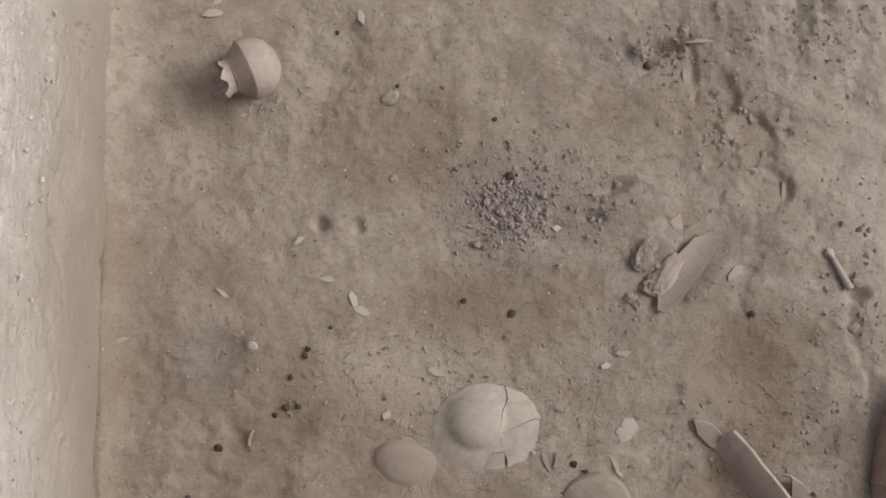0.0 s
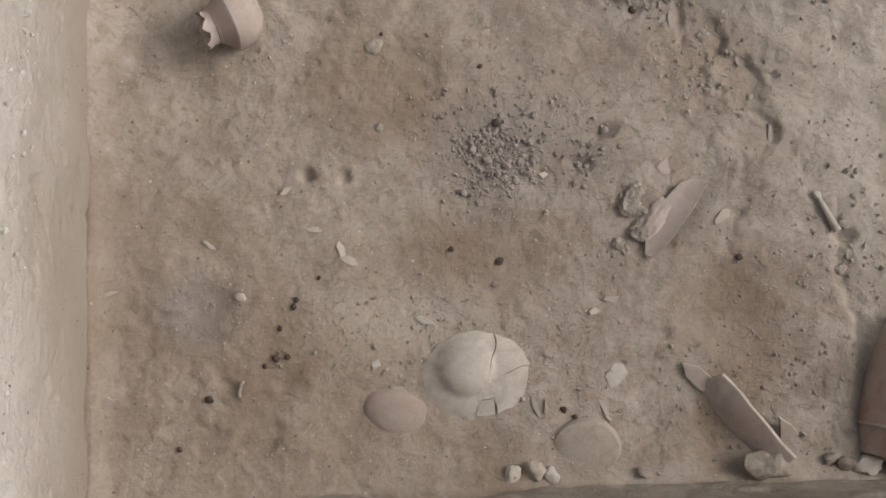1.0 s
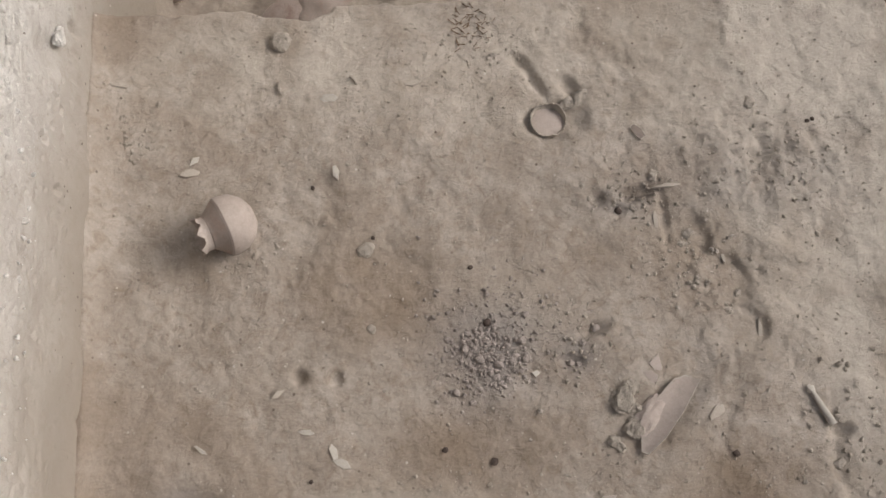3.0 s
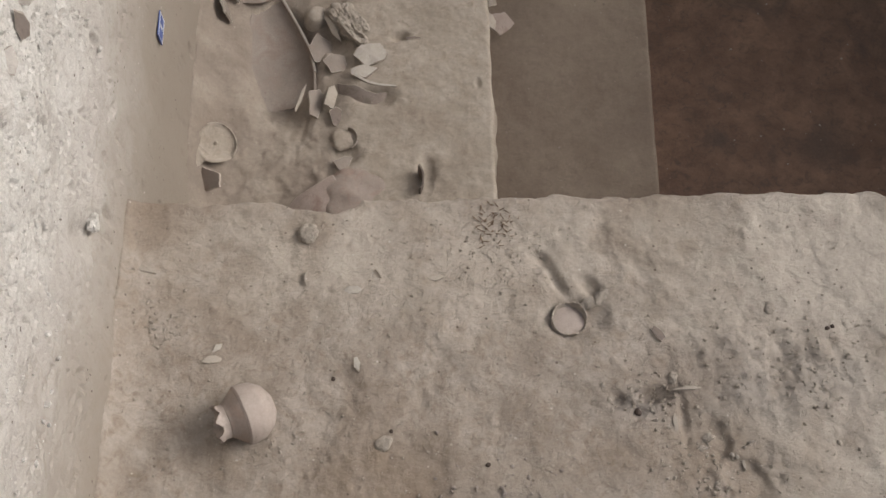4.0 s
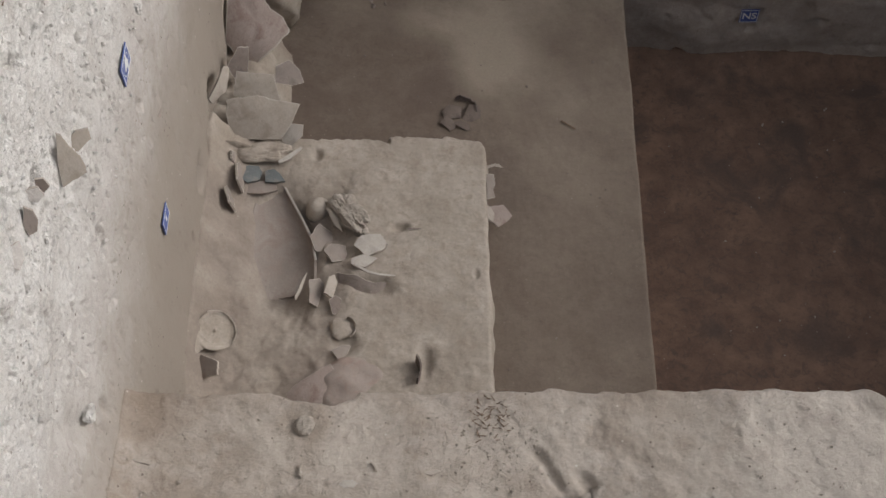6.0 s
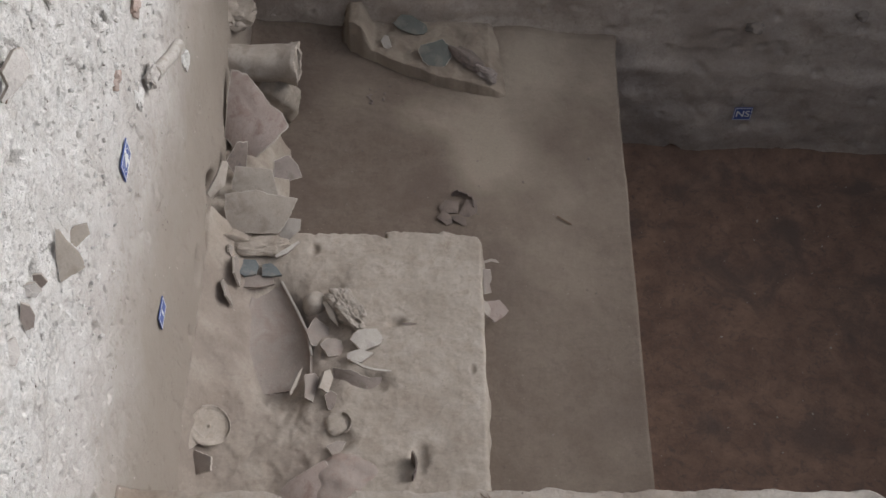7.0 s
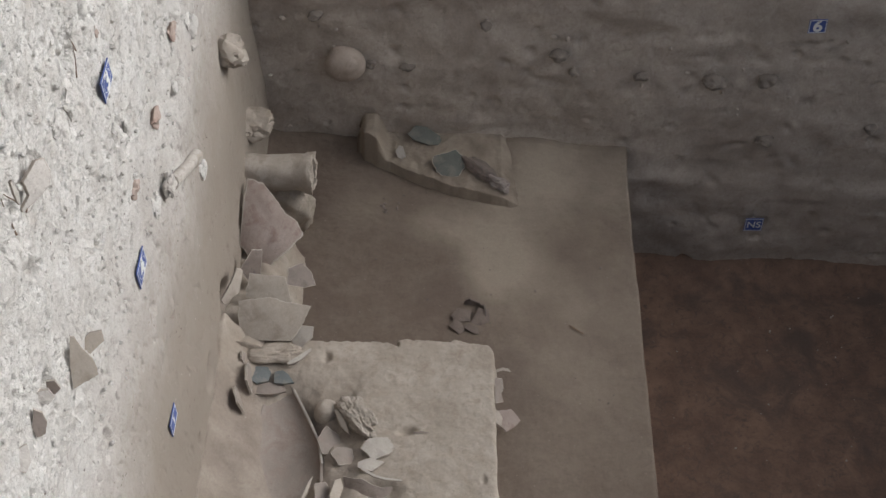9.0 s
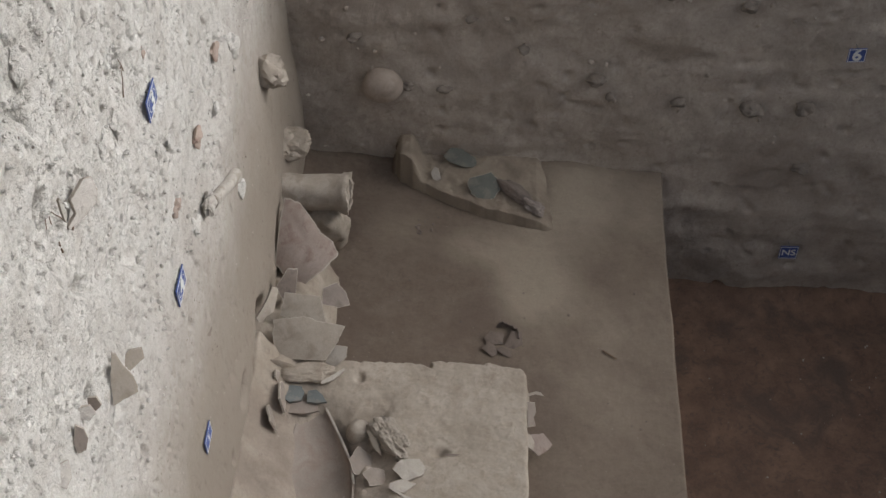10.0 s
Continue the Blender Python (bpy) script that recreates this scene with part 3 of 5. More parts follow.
def floor_sherd(x, y, half_l, half_w, turn, material, label, seed, lift=0.004, tilt=(0, 0), bend=(2.0, 2.0), corners=5, thick=0.007, z=None, group="sherds on the upper floor"):
    z = fz(x, y) if z is None else z
    return thing("sherd", sherd_bm(seed, half_l, half_w, thick, bend[0], bend[1], corners), material, label, "pottery sherd", group, pose(x, y, z + lift, tilt[0], tilt[1], turn))


def scatter(name, places, material, label, category):
    """Many small crumbs, joined: rows of x, y, z, size."""
    bm = bmesh.new()
    bmesh.ops.create_icosphere(bm, subdivisions=1, radius=1.0)
    base = np.array([v.co[:] for v in bm.verts])
    tri = np.array([[v.index for v in f.verts] for f in bm.faces])
    bm.free()
    rng = np.random.default_rng(len(places))
    n = len(places)
    shape = base[None] * (1 + rng.uniform(-0.3, 0.3, (n, len(base), 1))) * rng.uniform(0.6, 1.2, (n, 1, 3)) * places[:, None, 3:4]
    spin = rng.uniform(0, 6.28, n)
    c, s = np.cos(spin)[:, None], np.sin(spin)[:, None]
    x, y = shape[..., 0] * c - shape[..., 1] * s, shape[..., 0] * s + shape[..., 1] * c
    verts = np.stack([x, y, shape[..., 2] * 0.8], -1) + places[:, None, :3]
    faces = (tri[None] + (np.arange(n) * len(base))[:, None, None]).reshape(-1, 3).tolist()
    ob = new(name, mesh_from(name, verts.reshape(-1, 3), faces, material, smooth=False))
    return tagged(ob, label, category, kind="stuff")


# ---- upper floor: vessels ----
def lying_pot():
    pot = empty("pot", aim((-0.536, 0.997, fz(-0.54, 0.995) + 0.066), (-0.86, -0.40, 0.20)), "squat dusty pink clay pot lying sideways, its neck broken", "pot")
    body = [(-0.086, 0.001), (-0.084, 0.028), (-0.066, 0.060), (-0.038, 0.080), (-0.006, 0.086), (0.008, 0.085), (0.013, 0.080)]
    part("body", worn(lathe_bm(body, 0.006, 64), 0.003), M_POT, pot)
    # the shoulder's shade is painted in with a duller clay
    part("shoulder", worn(lathe_bm([(0.0135, 0.0795), (0.034, 0.062), (0.046, 0.052), (0.052, 0.049)], 0.006, 64), 0.003), M_PINK, pot, "shoulder with its shade put into a duller colour")
    part("neck", lathe_bm([(0.0525, 0.0485), (0.060, 0.047), (0.068, 0.048), (0.077, 0.053)], 0.004, 64, jag=0.009, seed=4), M_POT, pot, "broken jagged neck")


def cracked_lid():
    """An upturned dish broken in place: a domed middle and flat pieces round it."""
    lid = empty("dish", pose(0.088, 0.022, fz(0.085, 0.028) + 0.002, 3, -2, 0), "cream clay dish lying upside down, cracked into five pieces", "dish")

    cx, cy, rim = 0.030, -0.010, 0.146  # the cracks meet beside the dome

    def height(x, y):
        d, r = math.hypot((x + 0.028) / 0.82, y - 0.034), math.hypot(x, y)
        return 0.026 * max(0.0, 1 - (d / 0.094) ** 2.6) ** 0.6 + 0.026 * max(0.0, 1 - (r / 0.156) ** 3)

    def piece(f0, f1, a0, a1, drop):
        bm = bmesh.new()
        na, nr = max(6, int((a1 - a0) / 4)), 14
        top, low = [], []
        for i in range(nr + 1):
            f = f0 + (f1 - f0) * i / nr
            for lst, dz in ((top, 0.0), (low, -0.009)):
                row = []
                for k in range(na + 1):
                    a = radians(a0 + (a1 - a0) * k / na)
                    a += 0.05 * math.sin(f * 9 + round(a0 if k * 2 < na else a1, -1)) * (f + 0.1) * (1 if k in (0, na) else 0.5)
                    b = cx * math.cos(a) + cy * math.sin(a)
                    reach = -b + math.sqrt(b * b - cx * cx - cy * cy + rim * rim)
                    reach *= 1 + 0.012 * math.sin(a * 7 + 1) + 0.010 * math.sin(a * 19)
                    x, y = cx + f * reach * math.cos(a), cy + f * reach * math.sin(a)
                    row.append(bm.verts.new((x, y * 0.82, height(x, y) - drop + dz)))
                lst.append(row)
        for rows in (top, low):
            for a, b in zip(rows, rows[1:]):
                for k in range(na):
                    bm.faces.new((a[k], a[k + 1], b[k + 1], b[k]))
        for i in (0, nr):
            for k in range(na):
                bm.faces.new((top[i][k], top[i][k + 1], low[i][k + 1], low[i][k]))
        for k in (0, na):
            for i in range(nr):
                bm.faces.new((top[i][k], top[i + 1][k], low[i + 1][k], low[i][k]))
        part("piece", bm, M_CREAM, lid)

    piece(0.01, 1.0, 80.6, 252, 0.0)
    piece(0.01, 1.0, 22, 79, 0.003)
    piece(0.01, 1.0, -79, 20.5, 0.005)
    piece(0.01, 0.46, 252.6, 279.5, 0.001)
    piece(0.48, 1.0, 253, 279.5, 0.006)


def half_jar():
    """A long wall piece of a jar lying hollow side up, with earth and sherds in and beside it."""
    x, y = 0.618, 0.435
    z = fz(0.75, 0.50)
    group = "finds round the broken jar"
    jar = empty("jar_wall_piece", pose(x, y, z + 0.026, 0, 0, 50.4) @ pose(0, 0, 0, -10, 0, 0), "long curved buff jar piece lying hollow side up", "broken jar")
    part("wall", sherd_bm(9, 0.125, 0.046, 0.010, 0.6, -11, jag=0.012, shape=[(-1.0, -0.72), (-0.5, -1.0), (0.2, -1.0), (1.0, -0.72), (0.93, 0.1), (0.7, 0.55), (0.1, 0.7), (-0.6, 0.55), (-1.02, -0.3)]), M_POT, jar)
    thing("earth_filling", worn(rock_bm(18, 0.060, 0.028, 0.014, 0.4, 4), 0.005), M_POT, "caked pinkish earth inside a broken jar piece", "earth lump", group, pose(x - 0.042, y - 0.018, z + 0.020, 0, 0, 50))
    for k, (px, py, shape) in enumerate(((0.589, 0.520, [(-14, 13), (4, 17), (16, 8), (12, -10), (-2, -16), (-16, -8)]), (0.611, 0.560, [(9, 19), (11, -10), (2, -18), (-12, 4)]))):
        outline_sherd((px, py, z + 0.014), (-0.15 + 0.3 * k, -0.1, 1), shape, 664, M_POT, "small flat pink sherd lying against a broken jar", 40 + k, "sherds in the broken jar", thick=0.006)
    for k, (px, py, sx, sy) in enumerate(((0.513, 0.472, 0.026, 0.030), (0.540, 0.393, 0.025, 0.022), (0.482, 0.360, 0.014, 0.016), (0.498, 0.345, 0.012, 0.010), (0.545, 0.445, 0.016, 0.012), (0.535, 0.50, 0.02, 0.016))):
        thing("clod", worn(rock_bm(20 + k, sx * 1.15, sy * 1.15, sx * 0.7, 0.45, 4), 0.004), M_CLOD, "rough earth clod beside a broken jar", "earth clod", "clods in the broken jar", pose(px, py, z + sx * 0.35 + 0.008, 0, 0, 40 * k))


def buried_vessels():
    z = fz(-0.127, -0.068)
    thing("buried_pot", worn(lathe_bm([(-0.02, 0.106), (0.0, 0.104), (0.020, 0.088), (0.032, 0.060), (0.037, 0.025), (0.038, 0.001)], 0.006, 56), 0.003), M_PINK, "rounded dusty pink pot base half buried in the floor", "pot base", at=pose(-0.125, -0.070, z - 0.019, 6, 5, -20) @ Matrix.Diagonal((1, 0.7, 1, 1)))
    z = fz(0.366, -0.17)
    thing("buried_pot", lathe_bm([(-0.03, 0.092), (0.0, 0.092), (0.014, 0.086), (0.020, 0.06), (0.022, 0.03), (0.0225, 0.001)], 0.007, 48, seed=2), M_BUFF, "pale round pot base tilted in slumped soil", "pot base", at=pose(0.366, -0.175, z - 0.004, 14, -6, 0) @ Matrix.Diagonal((1, 0.85, 1, 1)))
    # open bowl sunk in the floor, rim jagged
    bowl = empty("bowl", pose(0.378, 1.290, fz(0.378, 1.290) - 0.010, -4, 4, 0), "small grey-brown bowl sunk upright in the floor with a chipped rim", "bowl")
    part("wall", lathe_bm([(0.0, 0.018), (0.002, 0.034), (0.014, 0.046), (0.030, 0.052), (0.038, 0.053)], 0.003, 72, jag=0.010, seed=7), M_BUFF, bowl, "grey-brown wall with a pale chipped rim")
    part("filling", rock_bm(3, 0.050, 0.050, 0.008, 0.15, 4), M_POT, bowl, "smooth pale dusty filling").location = (0, 0, 0.019)
    # large dish standing on edge by the near face
    big = empty("large_dish", pose(0, 0, 0), "large buff clay dish fragment standing on edge in the soil", "broken dish")
    big.matrix_world = pose(0.758, -0.145, 0.012, 50, 0, -52.5)
    part("wall", sherd_bm(61, 0.145, 0.10, 0.010, 1.0, 5, 6, 0.006, [(-1.0, 0.45), (-0.95, 0.7), (-0.5, 0.78), (0.0, 0.8), (0.5, 0.78), (1.0, 0.72), (1.0, -0.5), (-0.5, -0.7), (-0.9, -0.1)]), M_POT, big)
    outline_sherd((0.905, -0.160, 0.008), (0.1, -0.55, 0.8), [(-22, 34), (0, 18), (24, -14), (18, -30), (-16, -22)], 664, M_POT, "curved buff sherd standing behind a larger dish", 62, "sherds on the upper floor")
    outline_sherd((0.682, -0.010, fz(0.68, -0.01) + 0.012), (-0.10, -0.30, 1), [(-36, 28), (-8, 22), (30, -8), (26, -24), (-6, -18), (-30, 4)], 664, M_POT, "flat pink sherd lying half buried by a dish", 63, "sherds on the upper floor")
    # red jar on its side at the edge of the hollow
    jar = empty("red_jar", aim((1.228, -0.085, -0.012), (0.27, 0.96, 0.02)), "large red clay jar lying in a cut with a split body", "jar")
    part("body", lathe_bm([(-0.17, 0.06), (-0.16, 0.105), (-0.08, 0.122), (0.04, 0.124), (0.13, 0.116), (0.19, 0.10), (0.215, 0.09)], 0.010, 64, jag=0.006, seed=3), M_RED_DUSTY, jar)
    # pale crack across the body, added as a thin ring
    part("crack_line", lathe_bm([(-0.09, 0.1235), (-0.086, 0.1265), (-0.082, 0.1245)], 0.003, 64), M_BUFF, jar, "pale crack line")
    for k, (px, py, sx, sy, mat, lab) in enumerate(((0.83, -0.235, 0.062, 0.035, M_CLOD, "crumbly earth clod at the foot of the face"), (1.10, -0.245, 0.042, 0.026, M_CREAM, "smooth pale stone at the foot of the face"), (1.17, -0.25, 0.03, 0.02, M_GREY, "grey stone at the foot of the face"),
                                                   (0.17, -0.235, 0.024, 0.020, M_CREAM, "pale angular stone at the foot of the face"), (0.23, -0.228, 0.028, 0.024, M_BUFF, "buff angular stone at the foot of the face"), (0.272, -0.242, 0.022, 0.018, M_CREAM, "pale angular stone at the foot of the face"),
                                                   (0.511, -0.245, 0.018, 0.014, M_STONE, "small grey stone at the foot of the face"), (1.04, -0.24, 0.026, 0.018, M_BROWN, "dark stone at the foot of the face"), (1.0, -0.225, 0.02, 0.014, M_STONE, "grey stone at the foot of the face"))):
        thing("stone", rock_bm(70 + k, sx, sy, sx * 0.6, 0.35), mat, lab, "stone", "stones along the near face", pose(px, py, fz(px, py) + sx * 0.25, 0, 0, 25 * k))


def loose_sherds():
    """Sherds, bones and pebbles on the upper floor, each at its place."""
    rows = [  # x, y, half length, half width, turn, material, seed
        (-0.262, 0.372, 0.026, 0.013, 100, M_CREAM, 1), (-0.240, 0.342, 0.026, 0.012, -25, M_CREAM, 2), (-0.269, 0.215, 0.026, 0.019, 10, M_BUFF, 3), (-0.050, 0.178, 0.036, 0.010, -28, M_CREAM, 4),
        (0.456, 0.012, 0.038, 0.026, 50, M_CREAM, 5), (0.450, 0.211, 0.024, 0.012, 15, M_BUFF, 6), (0.406, 0.183, 0.016, 0.010, 10, M_CREAM, 7), (-0.331, 0.429, 0.024, 0.008, -8, M_CREAM, 8),
        (-0.406, 0.538, 0.020, 0.008, 35, M_BUFF, 9), (-0.612, 0.396, 0.022, 0.006, -40, M_CREAM, 10), (-0.179, 0.064, 0.015, 0.012, 60, M_CREAM, 12),
        (-0.115, -0.006, 0.030, 0.010, -20, M_BUFF, 13), (-0.892, -0.013, 0.026, 0.014, 20, M_BUFF, 14), (-0.880, 0.273, 0.026, 0.008, 10, M_BUFF, 15), (0.765, 0.425, 0.030, 0.016, 40, M_BUFF, 16),
        (0.288, 0.554, 0.013, 0.010, 0, M_CREAM, 18), (0.832, 0.86, 0.022, 0.006, 100, M_BUFF, 20), (0.908, 0.640, 0.036, 0.007, 97, M_BUFF, 21), (0.238, -0.062, 0.034, 0.007, -70, M_BUFF, 23),
        (0.265, -0.070, 0.022, 0.006, -85, M_BUFF, 24), (0.423, -0.080, 0.038, 0.008, -65, M_BUFF, 25), (-0.246, 1.386, 0.030, 0.014, 0, M_CREAM, 26), (-0.849, 1.454, 0.034, 0.005, -12, M_BUFF, 27),
        (-0.002, 1.419, 0.028, 0.009, 5, M_BUFF, 28), (-0.645, 1.180, 0.028, 0.014, 10, M_BUFF, 29), (-0.633, 1.215, 0.018, 0.010, 40, M_CREAM, 30), (-0.234, 1.163, 0.010, 0.030, 8, M_CREAM, 31), (0.630, 1.235, 0.014, 0.028, 35, M_BROWN, 32),
        (0.70, 1.072, 0.045, 0.006, 3, M_BUFF, 33), (0.655, 0.97, 0.006, 0.05, 2, M_BUFF, 34),
    ]
    for x, y, hl, hw, turn, mat, seed in rows:
        tone = {M_CREAM: "cream", M_BUFF: "buff", M_BONE: "white", M_BROWN: "dark brown"}[mat]
        form = "narrow sliver-like" if min(hl, hw) < 0.0085 else "small angular"
        floor_sherd(x, y, hl, hw, turn, mat, f"{form} {tone} clay sherd lying on the earth floor", 100 + seed, 0.005, (random.uniform(-12, 12), random.uniform(-12, 12)), (4, 6), 4 + seed % 3)
    # thin curved rim edges that stand out of the soil
    for k, (x, y, r, a0, a1) in enumerate(((-0.43, -0.04, 0.09, -75, -30), (-0.35, 1.43, 0.04, 150, 215), (-0.20, 1.42, 0.035, 5, 60), (0.29, 0.10, 0.035, 230, 300), (-0.49, 0.0, 0.05, 140, 190))):
        thing("rim_sherd", lathe_bm([(-0.012, r), (0.006, r * 1.02), (0.010, r * 1.03)], 0.0045, 14, a0, a1, 0.003, k), M_BUFF, "thin curved rim sherd standing edge up in soil", "pottery sherd", "rim sherds in the upper floor", pose(x, y, fz(x, y), 0, 0, 0))
    bone = empty("bone", pose(1.043, 0.423, fz(1.043, 0.423) + 0.008, 0, 0, 116), "long thin pale bone lying on the earth floor", "bone")
    bm = bmesh.new()
    bmesh.ops.create_cone(bm, cap_ends=True, segments=12, radius1=0.011, radius2=0.006, depth=0.11, matrix=Matrix.Rotation(radians(90), 4, "Y"))
    part("shaft", bm, M_CREAM, bone)
    part("end", rock_bm(5, 0.014, 0.011, 0.009, 0.2, 2), M_CREAM, bone).location = (0.055, 0, 0)
    pebbles = [(-0.535, 0.255, 0.016, M_BUFF), (-0.157, 0.926, 0.026, M_CLOD), (-0.382, 1.571, 0.036, M_CLOD), (0.96, 1.31, 0.02, M_CLOD), (-0.15, 0.70, 0.014, M_CLOD)]
    for k, (x, y, r, mat) in enumerate(pebbles):
        thing("pebble", rock_bm(90 + k, r, r * 0.8, r * 0.35, 0.2), mat, "smooth pale pebble set in the earth floor", "pebble", "pale pebbles", pose(x, y, fz(x, y) + r * 0.1, 0, 0, 30 * k))
    pellets = [(0.032, 0.363, 9), (0.16, 0.326, 11), (0.165, 0.702, 13), (0.801, 0.312, 10), (-0.385, 0.243, 9), (-0.392, 0.225, 9), (-0.43, 0.168, 8), (-0.442, 0.089, 11), (-0.411, 0.091, 8), (-0.472, 0.07, 8), (-0.622, -0.012, 12),
               (0.312, -0.073, 10), (-0.324, 0.299, 6), (0.553, 1.004, 11), (0.341, -0.093, 7), (0.129, 0.861, 7), (-0.136, 0.961, 6), (-0.3, 1.118, 7), (-0.70, 0.0 - 0.14, 8), (1.12, 1.245, 7), (1.135, 1.25, 6)]
    for k, (x, y, r) in enumerate(pellets):
        r *= 0.001
        thing("pellet", rock_bm(120 + k, r, r * 0.9, r * 0.75, 0.3, 2), M_PELLET, "small dark charred pellet on the earth floor", "pellet", "dark pellets", pose(x, y, fz(x, y) + r * 0.3, 0, 0, 50 * k))
    for k, (x, y, r) in enumerate(((0.46, 0.675, 14), (0.385, 0.58, 11), (0.405, 0.575, 9), (0.42, 0.63, 10), (0.14, 0.60, 15), (0.19, 0.585, 13), (0.255, 0.645, 13), (0.10, 0.63, 12), (0.265, 0.60, 12), (0.07, 0.515, 11), (0.165, 0.565, 11), (0.225, 0.59, 10), (0.27, 0.72, 10), (0.17, 0.78, 9), (0.25, 0.565, 10))):
        r *= 0.001
        thing("stone", rock_bm(150 + k, r, r * 0.85, r * 0.7, 0.4, 2), M_STONE, "small grey ashy stone in a scatter of gravel", "stone", "larger stones of the gravel scatter", pose(x, y, fz(x, y) + r * 0.3, 0, 0, 33 * k))


def loose_earth():
    rng = np.random.default_rng(5)

    def spray(n, cx, cy, sx, sy, lo, hi):
        x, y = cx + rng.normal(0, sx, n), cy + rng.normal(0, sy, n)
        return np.stack([x, y, np.zeros(n), lo + (hi - lo) * rng.random(n) ** 3], -1)

    def settle(p):
        p = p[(p[:, 0] > wall_x(0) + 0.02) & (p[:, 0] < X_A - 0.04) & (p[:, 1] > Y_NEAR + 0.02) & (p[:, 1] < Y_A - 0.05)]
        p[:, 2] = floor_height(p[:, 0], p[:, 1]) + p[:, 3] * 0.25
        return p

    heap = np.concatenate([spray(700, 0.15, 0.60, 0.055, 0.05, 0.002, 0.010), spray(300, 0.17, 0.66, 0.08, 0.09, 0.0015, 0.008), spray(120, 0.28, 0.75, 0.08, 0.07, 0.0015, 0.006)])
    scatter("gravel", settle(heap), M_STONE, "scatter of grey ashy gravel on the earth floor", "gravel")
    n = 7500
    wide = np.stack([rng.uniform(-0.9, 1.38, n), rng.uniform(-0.22, 1.62, n), np.zeros(n), 0.0010 + 0.0042 * rng.random(n) ** 4], -1)
    keep = vnoise(wide[:, 0], wide[:, 1], 4, 0.22) > rng.uniform(-0.9, 0.6, n)
    near = [spray(160, 0.75, 0.84, 0.07, 0.07, 0.002, 0.008), spray(140, 0.58, 1.05, 0.07, 0.04, 0.002, 0.009), spray(260, 0.95, 1.12, 0.16, 0.08, 0.002, 0.008), spray(140, 0.42, 0.62, 0.05, 0.06, 0.002, 0.008), spray(420, -0.08, 0.16, 0.2, 0.08, 0.0015, 0.007),
            spray(120, -0.52, 0.93, 0.06, 0.03, 0.0015, 0.006), spray(420, 0.85, -0.05, 0.3, 0.12, 0.0015, 0.007), spray(140, 0.2, 1.5, 0.08, 0.08, 0.0015, 0.006), spray(60, -0.8, 1.28, 0.04, 0.04, 0.002, 0.008), spray(120, 1.1, 0.3, 0.06, 0.14, 0.002, 0.010), spray(100, -0.1, -0.12, 0.25, 0.05, 0.0015, 0.006)]
    scatter("soil_crumbs", settle(np.concatenate([wide[keep], *near])), M_CLOD, "fine crumbs of dry earth strewn over the floor", "earth crumbs")
    # dry roots by the far edge
    bm = bmesh.new()
    for k in range(60):
        x, y = 0.17 + random.gauss(0, 0.03), 1.60 + random.gauss(0, 0.035)
        a, ln = random.uniform(0, 6.28), random.uniform(0.008, 0.026)
        dx, dy = math.cos(a) * ln / 2, math.sin(a) * ln / 2
        mid = Vector((x, y, fz(x, y) + 0.003))
        bmesh.ops.create_cone(bm, cap_ends=True, segments=5, radius1=0.0016, radius2=0.0008, depth=ln, matrix=aim(mid, (dx, dy, random.uniform(-0.002, 0.006))))
    tagged(part("roots", bm, M_ROOT, None), "tangle of dry brown roots in the earth", "roots", kind="stuff")
    for k, (cx, cy, r, a) in enumerate(((0.745, 0.93, 0.012, 20), (0.66, 1.1, 0.013, 80), (1.09, 0.39, 0.012, 0), (1.07, 0.27, 0.014, 30), (0.83, 0.70, 0.010, 10), (0.72, 0.90, 0.008, 10), (0.86, 0.75, 0.009, 70), (0.48, 1.36, 0.02, 60), (0.44, 1.34, 0.016, 20))):
        thing("clod", rock_bm(200 + k, r * 1.4, r, r * 0.6, 0.4), M_CLOD, "crumbling earth clod at the edge of a hollow", "earth clod", "clods on the upper floor", pose(cx, cy, fz(cx, cy) + r * 0.2, 0, 0, a))


M_BROWN_PALE = clay("pale_brown_clay", (0.22, 0.185, 0.16), (0.29, 0.245, 0.215), (0.19, 0.16, 0.135))
M_PINK = clay("dull_pink_clay", (0.27, 0.225, 0.195), (0.34, 0.285, 0.25), (0.29, 0.22, 0.185))
M_RED_DUSTY = clay("dusty_red_clay", (0.33, 0.255, 0.22), (0.40, 0.33, 0.285), (0.30, 0.20, 0.17))
lying_pot()
cracked_lid()
half_jar()
buried_vessels()
loose_sherds()
loose_earth()


